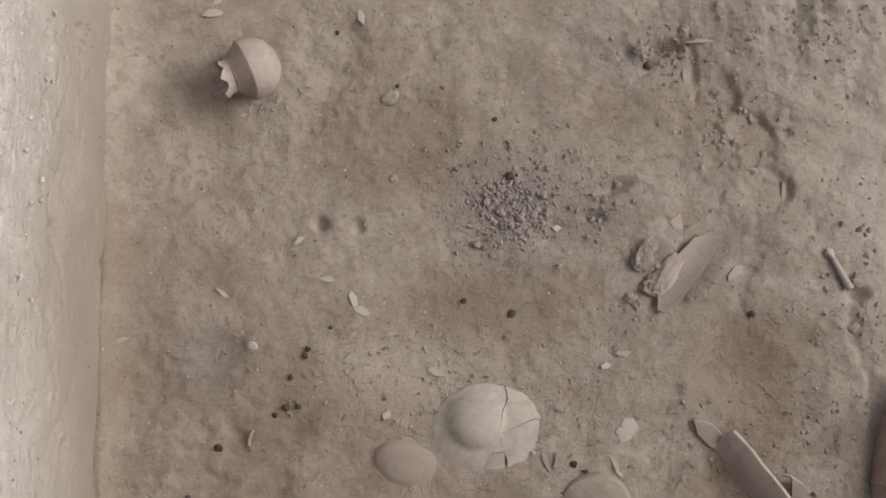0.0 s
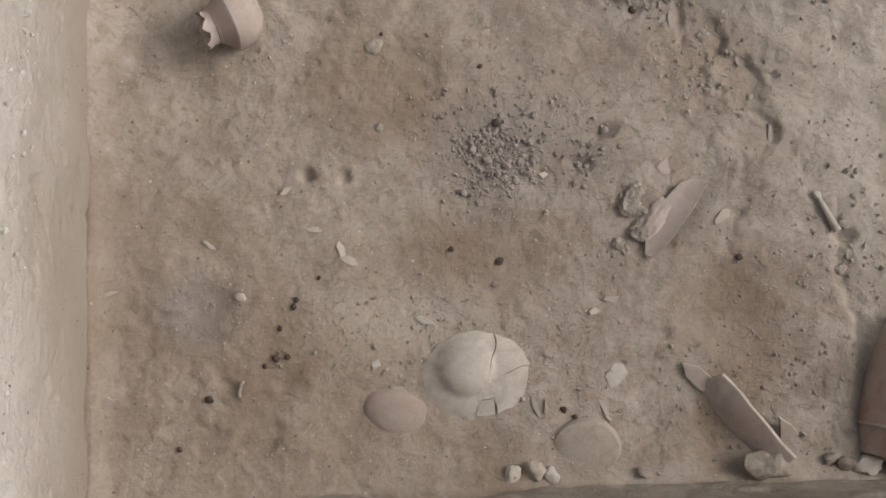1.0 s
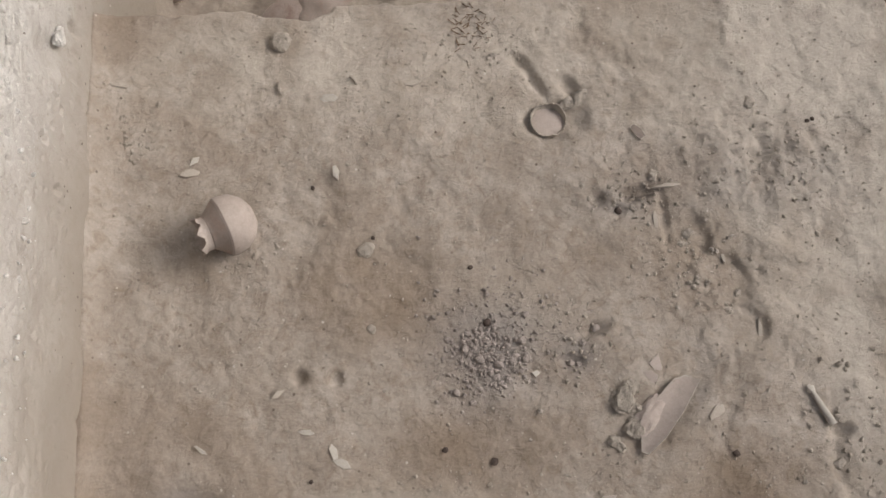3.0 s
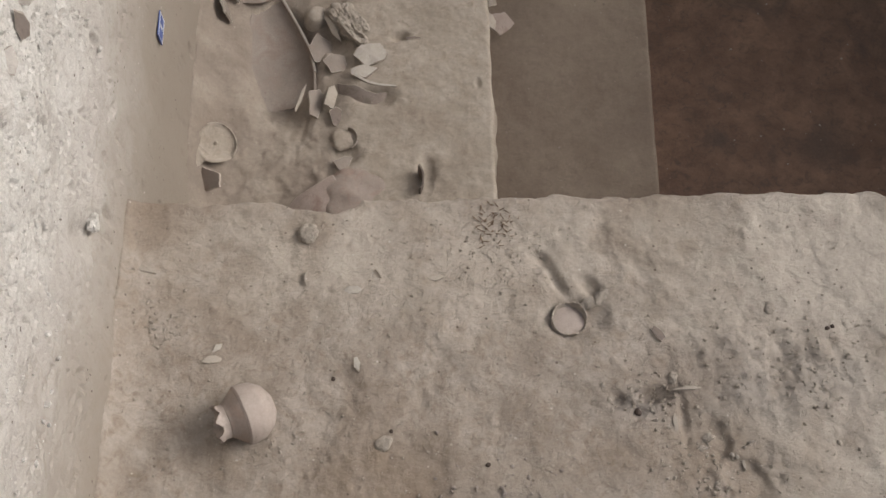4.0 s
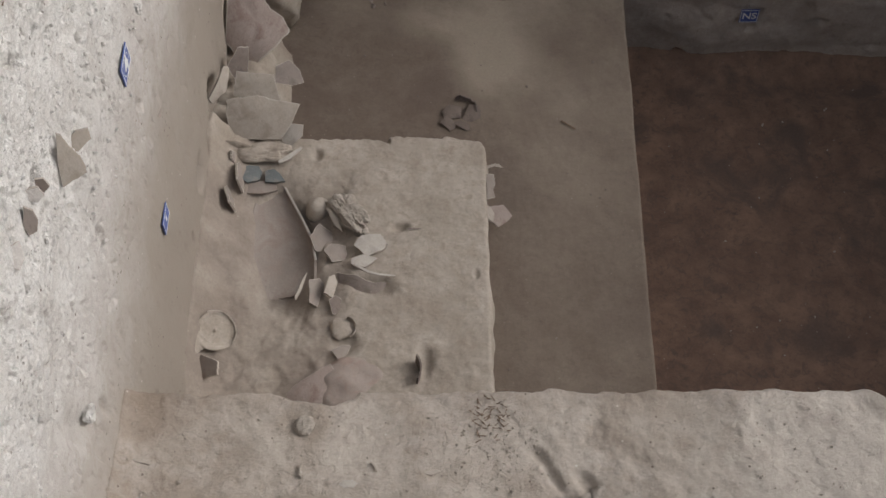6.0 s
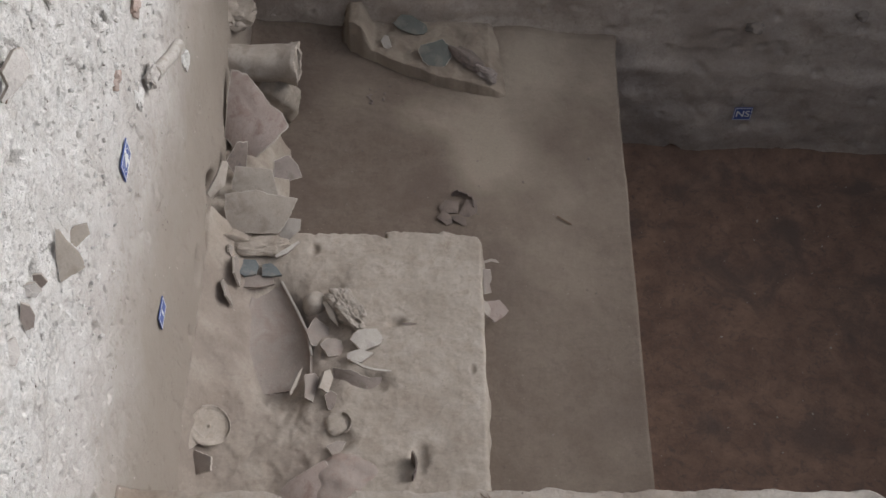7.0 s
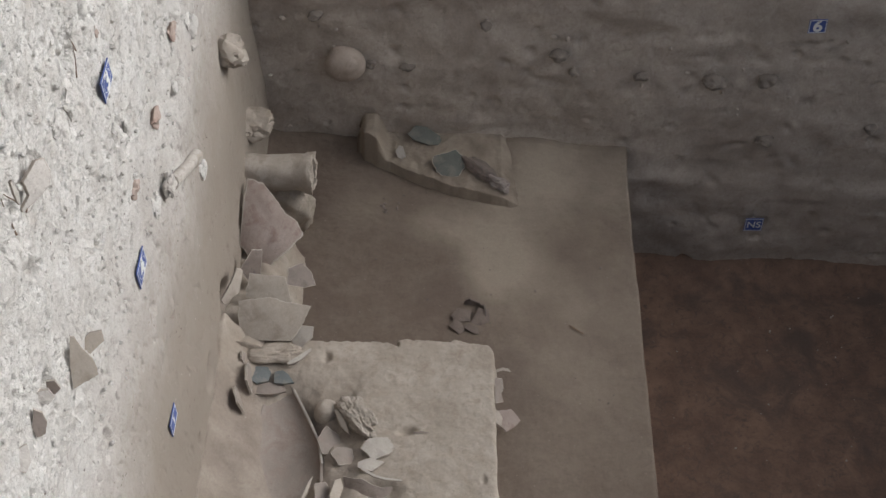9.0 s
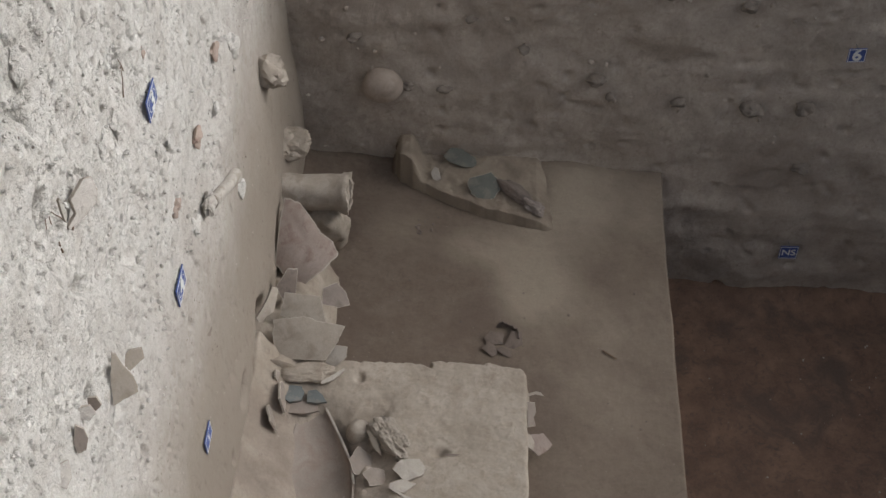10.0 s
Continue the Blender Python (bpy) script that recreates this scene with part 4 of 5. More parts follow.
# ---- shelf: large broken vessels ----
def shelf_finds():
    zb = Z_B
    group = "sherds on the shelf"

    def lay(x, y, z, hl, hw, turn, mat, label, seed, tilt=(0, 0), bend=(2, 2), corners=5, thick=0.009):
        return thing("sherd", sherd_bm(seed, hl, hw, thick, bend[0], bend[1], corners), mat, label, "pottery sherd", group, pose(x, y, z, tilt[0], tilt[1], turn))

    # a great jar, lying open in the hollow
    jar = empty("great_jar", pose(-0.615, 2.66, zb - 0.036, 0, 0, 8), "great brown clay jar lying open and half buried", "broken jar")
    prof = [(0.29, 0.070), (0.25, 0.085), (0.14, 0.125), (0.03, 0.160), (-0.08, 0.168), (-0.16, 0.160), (-0.20, 0.15)]
    wall = part("wall", lathe_bm(prof, 0.010, 44, -3, 152, 0.005, 12), M_JAR, jar)
    wall.matrix_basis = Matrix.Diagonal((0.92, 1, 0.36, 1)) @ Matrix.Rotation(radians(-90), 4, "X")
    edge = part("broken_edge", lathe_bm([(h, r + 0.003) for h, r in prof[:5]], 0.008, 3, -7, -3.2), M_CREAM, jar, "pale broken edge")
    edge.matrix_basis = wall.matrix_basis.copy()
    # blue-grey sherds at its neck
    outline_sherd((-0.728, 2.995, zb + 0.014), (0.05, -0.12, 1), [(-18, 12), (-10, 18), (12, 17), (19, 4), (14, -14), (-8, -19), (-19, -10)], 470, M_GREY, "blue-grey sherd lying at a jar neck", 301, group, pale=False)
    outline_sherd((-0.642, 2.985, zb + 0.012), (-0.08, -0.10, 1), [(-16, 12), (0, 15), (12, 6), (24, -10), (8, -14), (-14, -13)], 470, M_GREY, "blue-grey sherd lying at a jar neck", 302, group, pale=False)
    outline_sherd((-0.70, 2.945, zb - 0.008), (0.0, -0.2, 1), [(-34, 10), (30, 12), (36, -6), (8, -14), (-30, -12)], 470, M_JAR, "buff sherd under blue-grey pieces", 303, group, pale=False)
    for k, (x, y, ln) in enumerate(((-0.795, 2.86, 0.06), (-0.765, 2.97, 0.075), (-0.79, 3.05, 0.035))):
        lay(x, y, zb + 0.032, ln, 0.05, 108 - 12 * k, M_JAR, "thin buff sherd standing upright by the earth face", 310 + k, (78, 0), (1, 3))
    # middle group
    thing("round_pot", lathe_bm([(-0.03, 0.052), (0.0, 0.050), (0.025, 0.040), (0.038, 0.022), (0.041, 0.001)], 0.006, 40), M_BUFF, "small round buff pot mouth down in the soil", "pot", at=pose(-0.452, 2.850, zb - 0.028, -8, 5, 0))
    thing("stone", worn(rock_bm(31, 0.056, 0.125, 0.045, 0.45, 5), 0.012), M_CLOD, "rough pitted earth-crusted stone lying on the shelf", "stone", at=pose(-0.322, 2.79, zb + 0.004, 0, 0, 36))
    lay(-0.385, 2.765, zb + 0.02, 0.075, 0.012, -62, M_BUFF, "narrow curved buff sherd on edge", 320, (20, 0))
    lay(-0.240, 2.645, zb + 0.028, 0.060, 0.052, 5, M_CREAM, "flat cream sherd lying on top of others", 321, (6, 0), corners=6)
    lay(-0.265, 2.565, zb + 0.024, 0.052, 0.030, 8, M_CREAM, "flat cream sherd lying on top of others", 322, (4, 2))
    lay(-0.37, 2.622, zb - 0.004, 0.05, 0.05, 40, M_JAR, "curved buff sherd in the soil", 323, (12, 10), (4, 4))
    lay(-0.43, 2.70, zb - 0.018, 0.05, 0.08, 20, M_JAR, "large curved buff sherd in the soil", 324, (10, 15), (4, 4))
    # outer side of a bowl, its shade carried by the brown colour
    outline_sherd((-0.265, 2.475, zb + 0.008), (0.0, -0.62, 0.78), [(-46, 16), (-28, 14), (-12, 14), (4, 5), (22, -1), (46, 0), (52, -14), (30, -24), (0, -28), (-28, -22), (-44, -4)], 445, M_BROWN_PALE, "broken half bowl set in the shelf, shade put into its brown", 350, group, bend=(7, 9), thick=0.008, name="half_bowl", category="broken bowl")
    outline_sherd((-0.216, 2.498, zb + 0.034), (0.1, -0.1, 1), [(-36, 20), (-14, 4), (6, -2), (34, -4), (34, -1), (6, 2), (-12, 8), (-34, 24)], 445, M_CREAM, "thin pale curved rim of a broken bowl", 351, group, thick=0.006)
    lay(-0.385, 2.46, zb + 0.010, 0.060, 0.028, 75, M_BUFF, "cream sherd leaning in the soil", 325, (45, 0))
    lay(-0.445, 2.455, zb - 0.006, 0.070, 0.040, 85, M_JAR, "buff sherd leaning in the soil", 326, (35, 0), (3, 5))
    lay(-0.36, 2.385, zb - 0.01, 0.04, 0.05, 15, M_BROWN, "dark brown sherd between paler pieces", 327, (10, 15))
    cup = empty("cup", pose(-0.330, 2.285, zb - 0.014, 8, 5, 0), "small round cup sunk in the soil, rim showing", "cup")
    part("wall", lathe_bm([(-0.02, 0.02), (-0.01, 0.036), (0.018, 0.045), (0.026, 0.046)], 0.004, 30, -60, 80, jag=0.005, seed=8), M_BUFF, cup)
    part("filling", rock_bm(33, 0.043, 0.043, 0.012, 0.25, 3), M_SHELF, cup, "packed earth filling").location = (-0.004, 0, 0.006)
    # a big vessel lying under the bank, and a red piece of its wall
    thing("buried_vessel", worn(rock_bm(34, 0.17, 0.15, 0.085, 0.08, 5), 0.008), M_PINK, "large dusty red vessel half buried by the bank", "vessel", at=pose(-0.290, 2.06, zb - 0.066, 0, 0, 20))
    outline_sherd((-0.44, 2.06, zb + 0.006), (-0.15, -0.12, 1), [(-52, -34), (-30, -10), (0, 12), (26, 32), (44, 14), (40, -30), (0, -46)], 445, M_RED_BROWN, "dull red jar fragment near the bank", 329, group, bend=(3, 3))
    lay(-0.34, 2.185, zb - 0.008, 0.045, 0.03, 30, M_JAR, "brown sherd pressed in soil above a buried vessel", 352, (5, 10))
    thing("rim_sherd", lathe_bm([(-0.03, 0.085), (0.02, 0.088), (0.05, 0.09)], 0.006, 18, -32, 36, 0.004, 12), M_BROWN, "dark brown sherd standing out of the shelf", "pottery sherd", group, pose(-0.128, 2.09, zb, 0, 0, 0))
    lay(-0.500, 2.465, zb + 0.004, 0.008, 0.065, -16, M_BUFF, "narrow buff sherd edge in the soil", 332, (5, 25))
    # round base by the side face
    base = empty("footed_dish", pose(-0.800, 2.235, zb + 0.062, 10, 24, 0), "pale round dish leaning on the earth face", "dish")
    part("disc", worn(lathe_bm([(0.006, 0.001), (0.006, 0.05), (0.008, 0.072), (0.010, 0.076)], 0.010, 48), 0.010), M_SHELF, base)
    part("rim", lathe_bm([(-0.01, 0.077), (0.012, 0.0795), (0.016, 0.078)], 0.004, 36, -30, 120, 0.004, 3), M_BUFF, base, "pale raised rim")
    lay(-0.855, 2.165, zb + 0.085, 0.06, 0.05, 20, M_SHELF, "angular buff sherd over a dark gap", 333, (20, 25), (1, 1), 4)
    lay(-0.815, 2.085, zb + 0.06, 0.055, 0.045, -52, M_JAR, "angular buff sherd by the bank", 334, (35, 0))
    # dark strip added as the shade inside the narrow trough
    lay(-0.075, 2.73, zb + 0.002, 0.036, 0.006, 6, M_BROWN, "thin dark strip put in for the shade of a trough", 335)
    # sherds that stick out of the shelf's open side
    outline_sherd((0.262, 3.062, zb - 0.03), (0.2, -0.55, 0.8), [(-14, 1), (0, 5), (9, 3), (15, -3), (8, -1), (-2, 1), (-14, -4)], 440, M_BUFF, "thin curved buff sherd sticking out of the shelf's cut side", 340, group)
    outline_sherd((0.248, 2.985, zb - 0.06), (0.55, -0.5, 0.65), [(-12, 22), (6, 20), (8, 2), (2, -8), (8, -22), (-10, -24)], 440, M_JAR, "buff sherd standing against the shelf's cut side", 341, group)
    outline_sherd((0.285, 2.875, zb - 0.12), (0.25, -0.45, 0.8), [(-18, 18), (6, 20), (22, 0), (10, -12), (-6, -20), (-18, -8)], 440, M_RED_BROWN, "red-brown sherd sticking out of the shelf's cut side", 342, group, pale=False)
    outline_sherd((0.236, 2.845, zb - 0.05), (0.5, -0.3, 0.8), [(-6, 16), (4, 8), (9, -4), (3, -18), (-7, -10)], 440, M_BUFF, "small buff sherd in the shelf's cut side", 343, group)


HEART = [(-0.9, 0.95), (-0.36, 0.87), (0.18, 0.48), (0.4, 0.27), (0.82, 0.12), (1.03, -0.15), (0.55, -0.54), (-0.18, -1.03), (-0.95, -0.48)]


# ---- finds that jut from the side face over the lower floor ----
def bank_finds():
    group = "sherds in the bank"
    xs, ys = np.meshgrid(np.linspace(-1.0, -0.50, 50), np.linspace(3.1, 4.25, 100))
    reach = -0.66 + 0.05 * fbm(ys, 0, 3, 0.3, 3) - 0.05 * (ys > 3.85)
    top = Z_C - 0.03 + (0.33 + 0.03 * fbm(xs, ys, 1, 0.1, 3) - 0.12 * np.clip((ys - 3.15) / 1.0, 0, 1)) / (1 + np.exp((xs - reach) / 0.02)) / (1 + np.exp((ys - 4.15) / 0.02))
    bank = sheet("earth_bank", np.stack([xs, ys, top], -1), (0, 0, -0.08), M_SHELF)
    tagged(bank, "bank of pale earth left standing under jutting sherds", "earth bank", kind="structure")

    def jut(x, y, z, hl, hw, turn, tilt, mat, label, seed, bend=(2, 3), corners=5, thick=0.011, shape=None):
        return thing("sherd", sherd_bm(seed, hl, hw, thick, bend[0], bend[1], corners, 0.03, shape), mat, label, "pottery sherd", group, pose(x, y, z, tilt[0], tilt[1], turn))

    neck = empty("jar_neck", aim((-0.70, 4.03, -0.50), (1, -0.03, 0.03)), "thick buff jar neck jutting sideways from the earth face", "jar neck")
    part("wall", worn(lathe_bm([(-0.26, 0.084), (-0.10, 0.084), (0.02, 0.082), (0.075, 0.088), (0.10, 0.094), (0.118, 0.094)], 0.024, 60, jag=0.007, seed=6), 0.010), M_BUFF, neck)
    part("filling", rock_bm(50, 0.075, 0.075, 0.03, 0.3, 4), M_CLOD, neck, "packed earth filling").location = (0, 0, 0.085)
    thing("earth_lump", worn(rock_bm(51, 0.115, 0.075, 0.20, 0.2, 4), 0.02), M_SHELF, "column of earth under a jutting jar neck", "earth lump", at=pose(-0.71, 4.04, -0.74, 0, 0, 6))
    jut(-0.745, 3.70, -0.50, 0.138, 0.21, 0, (40, 6), M_RED_BROWN, "large curved red-brown sherd jutting from the earth face", 401, (3.0, 2.2), 6, 0.013, HEART)
    # dark piece standing in for the shadow under the large sherd
    jut(-0.80, 3.47, -0.52, 0.05, 0.08, 5, (50, 30), M_BROWN, "dark piece added as the shadow behind paler sherds", 404)
    jut(-0.715, 3.335, -0.52, 0.10, 0.07, 0, (42, 4), M_BUFF, "buff sherd standing in the bank", 405, (1.5, 2), shape=[(-0.9, 1), (0.63, 0.9), (1, -1), (0.05, -0.8), (-1, -0.4)])
    jut(-0.685, 3.19, -0.53, 0.15, 0.092, 0, (42, 0), M_BUFF, "broad buff sherd leaning in the bank", 406, (1.2, 2.2), 5, 0.013, [(-1, 0.8), (-0.15, 1), (0.3, 0.8), (1, 0.6), (0.78, -0.2), (0.47, -0.95), (-0.95, -0.95)])
    jut(-0.565, 3.165, -0.60, 0.035, 0.07, -20, (45, 20), M_CREAM, "small cream sherd leaning at the shelf rim", 407)
    thing("earth_lump", worn(rock_bm(53, 0.13, 0.05, 0.035, 0.25, 5), 0.006), M_SHELF, "crusted earth lump under a broad sherd", "earth lump", group, pose(-0.70, 3.095, -0.635, 0, 0, 4))
    outline_sherd((-0.575, 3.075, -0.615), (0.1, -0.3, 1), [(-22, -14), (-2, -6), (20, 14), (22, 10), (0, -11), (-20, -18)], 440, M_CREAM, "narrow pale sherd edge at the shelf rim", 409, group)
    outline_sherd((-0.60, 3.475, -0.585), (0.3, -0.6, 0.7), [(-22, 14), (2, 24), (18, 8), (26, -14), (6, -20), (-24, -14)], 400, M_BROWN_PALE, "thin dark curved sherd behind a larger one", 410, group)
    jut(-0.85, 3.30, -0.45, 0.035, 0.09, 4, (40, 45), M_BUFF, "thin buff sherd upright against the earth face", 412)
    thing("stone", worn(rock_bm(55, 0.085, 0.085, 0.075, 0.35, 4), 0.010), M_SHELF, "rounded stone jutting from the earth face", "stone", "stones in the earth face", pose(-0.885, 4.26, -0.42, 0, 0, 0))
    thing("stone", worn(rock_bm(56, 0.075, 0.085, 0.07, 0.35, 4), 0.010), M_BUFF, "rough stone jutting from the earth face", "stone", "stones in the earth face", pose(-0.905, 4.08, 0.15, 0, 0, 30))


# ---- lower floor ----
def lower_finds():
    zc = Z_C
    pot = empty("crushed_pot", pose(0.130, 3.50, zc + 0.002), "small brown pot crushed flat on the trodden floor", "broken pot")
    part("wall", lathe_bm([(-0.02, 0.070), (0.01, 0.078), (0.030, 0.074)], 0.006, 30, -10, 110, 0.014, 3), M_BROWN, pot)
    for k, (dx, dy, hl, hw, turn, tx, ty) in enumerate(((-0.035, -0.01, 0.05, 0.04, 20, 14, -8), (0.05, -0.02, 0.045, 0.05, -30, 18, 10), (-0.055, -0.075, 0.03, 0.045, 40, 10, -10), (0.01, -0.085, 0.045, 0.02, -25, 20, 5))):
        o = part("piece", sherd_bm(500 + k, hl, hw, 0.007, 5, 5, 5, pale=False), M_CRUSHED, pot)
        o.matrix_basis = pose(dx, dy, 0.016, tx, ty, turn)
    group = "finds on the earth block"
    rest = lambda px, py: float(block_top(np.array([px]), np.array([py]) - block_foot(np.array([px])))[0])
    slope = (0.0, -0.56, 0.83)
    outline_sherd((-0.209, 4.476, rest(-0.209, 4.476) + 0.02), (-0.2, -0.6, 0.8), [(-9, 2), (-2, 13), (5, 11), (11, -9), (4, -14), (-4, -10)], 375, M_CREAM, "cream sherd leaning on an earth block", 510, group)
    outline_sherd((-0.085, 4.555, rest(-0.085, 4.555) + 0.03), slope, [(-30, 6), (-16, 20), (2, 18), (26, 2), (28, -8), (22, -14), (4, -14), (-22, -4)], 345, M_GREEN, "large green-grey sherd lying on an earth block", 511, group, pale=False)
    outline_sherd((0.034, 4.385, rest(0.034, 4.385) + 0.034), slope, [(-26, 12), (-6, 17), (12, 24), (25, 10), (28, -6), (18, -24), (-2, -28), (-20, -16), (-28, 2)], 345, M_GREEN, "rounded green-grey sherd lying on an earth block", 512, group, bend=(3, 4))
    thing("sherd", sherd_bm(513, 0.07, 0.010, 0.03, 0, 0, 4, pale=False), M_BROWN, "thin dark sherd on edge on an earth block", "pottery sherd", group, pose(-0.065, 4.595, rest(-0.065, 4.595) + 0.02, 10, 0, -30))
    thing("horn", worn(rock_bm(61, 0.105, 0.040, 0.036, 0.25, 4), 0.008), M_BROWN, "long dark crusted horn lying on an earth block", "horn", group, pose(0.185, 4.36, rest(0.185, 4.36) + 0.014, 0, 6, -42))
    thing("stone", worn(rock_bm(62, 0.062, 0.030, 0.030, 0.5, 4), 0.012), M_STONE, "pale speckled stone beside a dark horn", "stone", group, pose(0.282, 4.265, rest(0.282, 4.265) + 0.012, 0, 8, -40))
    outline_sherd((0.421, 4.30, zc + 0.016), (0, -0.3, 1), [(-19, 7), (2, 4), (18, -2), (14, -7), (-18, -5)], 390, M_BROWN, "thin dark splinter lying beside an earth block", 514, group, pale=False, name="splinter", category="splinter")
    bm = bmesh.new()
    bmesh.ops.create_cone(bm, cap_ends=True, segments=7, radius1=0.004, radius2=0.003, depth=0.075, matrix=Matrix.Rotation(radians(90), 4, "Y"))
    thing("twig", bm, M_ROOT, "short dark twig lying on the trodden floor", "twig", at=pose(0.605, 3.424, zc + 0.006, 0, 0, -38))
    rng = np.random.default_rng(11)
    n = 260
    p = np.stack([rng.uniform(-0.6, 0.88, n), rng.uniform(2.0, 4.3, n), np.full(n, zc + 0.002), 0.0015 + 0.006 * rng.random(n) ** 4], -1)
    p[:14] = [(-0.25 + rng.normal(0, 0.03), 4.20 + rng.normal(0, 0.03), zc + 0.004, rng.uniform(0.006, 0.012)) for _ in range(14)]
    p = p[~((p[:, 0] < X_B + 0.03) & (p[:, 1] < Y_B + 0.04))]
    scatter("floor_crumbs", p, M_BROWN, "sparse dark crumbs on the trodden lower floor", "earth crumbs")
    q = np.stack([rng.uniform(0.98, 3.0, 160), rng.uniform(1.8, 4.3, 160), np.full(160, Z_D + 0.004), 0.002 + 0.008 * rng.random(160) ** 5], -1)
    scatter("trench_crumbs", q, M_CLOD, "sparse pale crumbs on the trench bottom", "earth crumbs")


# ---- finds and labels in the side face ----
def on_wall(y, z, out=0.0, spin=0.0):
    """A pose on the side face whose z axis points out of it, and whose x axis runs along it away from the near face."""
    return Matrix.Translation((wall_x(z) + out, y, z)) @ Matrix(((0, 0, 1), (1, 0, 0), (0, 1, 0))).to_4x4() @ pose(0, 0, 0, 0, 0, spin)


def text_mesh(text, size, material, parent, m, name="numeral"):
    curve = bpy.data.curves.new(name, "FONT")
    curve.body, curve.size, curve.align_x, curve.align_y, curve.extrude = text, size, "CENTER", "CENTER", 0.0006
    curve.offset = size * 0.03 if len(text) == 1 else size * 0.012
    tmp = bpy.data.objects.new(name, curve)
    me = bpy.data.meshes.new_from_object(tmp)
    bpy.data.objects.remove(tmp)
    me.materials.clear()
    me.materials.append(material)
    ob = new(name, me)
    ob.parent = parent
    ob.matrix_basis = m
    return ob


def label_plate(m, w, h, text, tag, oval=True):
    plate = empty("label_plate", m, tag, "label plate", "numbered plates")
    bm = bmesh.new()
    bmesh.ops.create_cube(bm, size=1.0, matrix=Matrix.Diagonal((w, h, 0.004, 1)))
    bmesh.ops.bevel(bm, geom=bm.edges[:], offset=0.001, segments=2, affect="EDGES")
    part("board", bm, M_BLUE, plate, "blue board")
    for sx, sy, lx, ly in ((0, 1, w * 0.94, 0.003), (0, -1, w * 0.94, 0.003), (1, 0, 0.003, h * 0.94), (-1, 0, 0.003, h * 0.94)):
        bm = bmesh.new()
        bmesh.ops.create_cube(bm, size=1.0, matrix=Matrix.Translation((sx * w * 0.455, sy * h * 0.44, 0.0026)) @ Matrix.Diagonal((lx, ly, 0.0008, 1)))
        part("border", bm, M_WHITE, plate, "white painted line")
    if oval:
        bm = bmesh.new()
        rows = [[bm.verts.new((math.cos(k * 0.1745) * w * f, math.sin(k * 0.1745) * h * f, 0.0028)) for k in range(36)] for f in (0.345, 0.37)]
        for k in range(36):
            bm.faces.new((rows[0][k], rows[0][(k + 1) % 36], rows[1][(k + 1) % 36], rows[1][k]))
        part("ring", bm, M_WHITE, plate, "white painted ring")
    if text:
        text_mesh(text, h * (1.12 if len(text) == 1 else 0.66), M_WHITE, plate, pose(0, 0, 0.0032))
    else:
        bm = bmesh.new()
        bmesh.ops.create_cube(bm, size=1.0, matrix=Matrix.Translation((0, 0, 0.0027)) @ Matrix.Diagonal((w * 0.12, h * 0.4, 0.0008, 1)))
        part("bar", bm, M_WHITE, plate, "worn white stroke")
    bm = bmesh.new()
    bmesh.ops.create_cone(bm, cap_ends=True, segments=8, radius1=0.0015, radius2=0.0028, depth=0.05, matrix=Matrix.Translation((0, h * 0.4, -0.020)))
    part("nail", bm, M_NAIL, plate, "steel nail")
    return plate


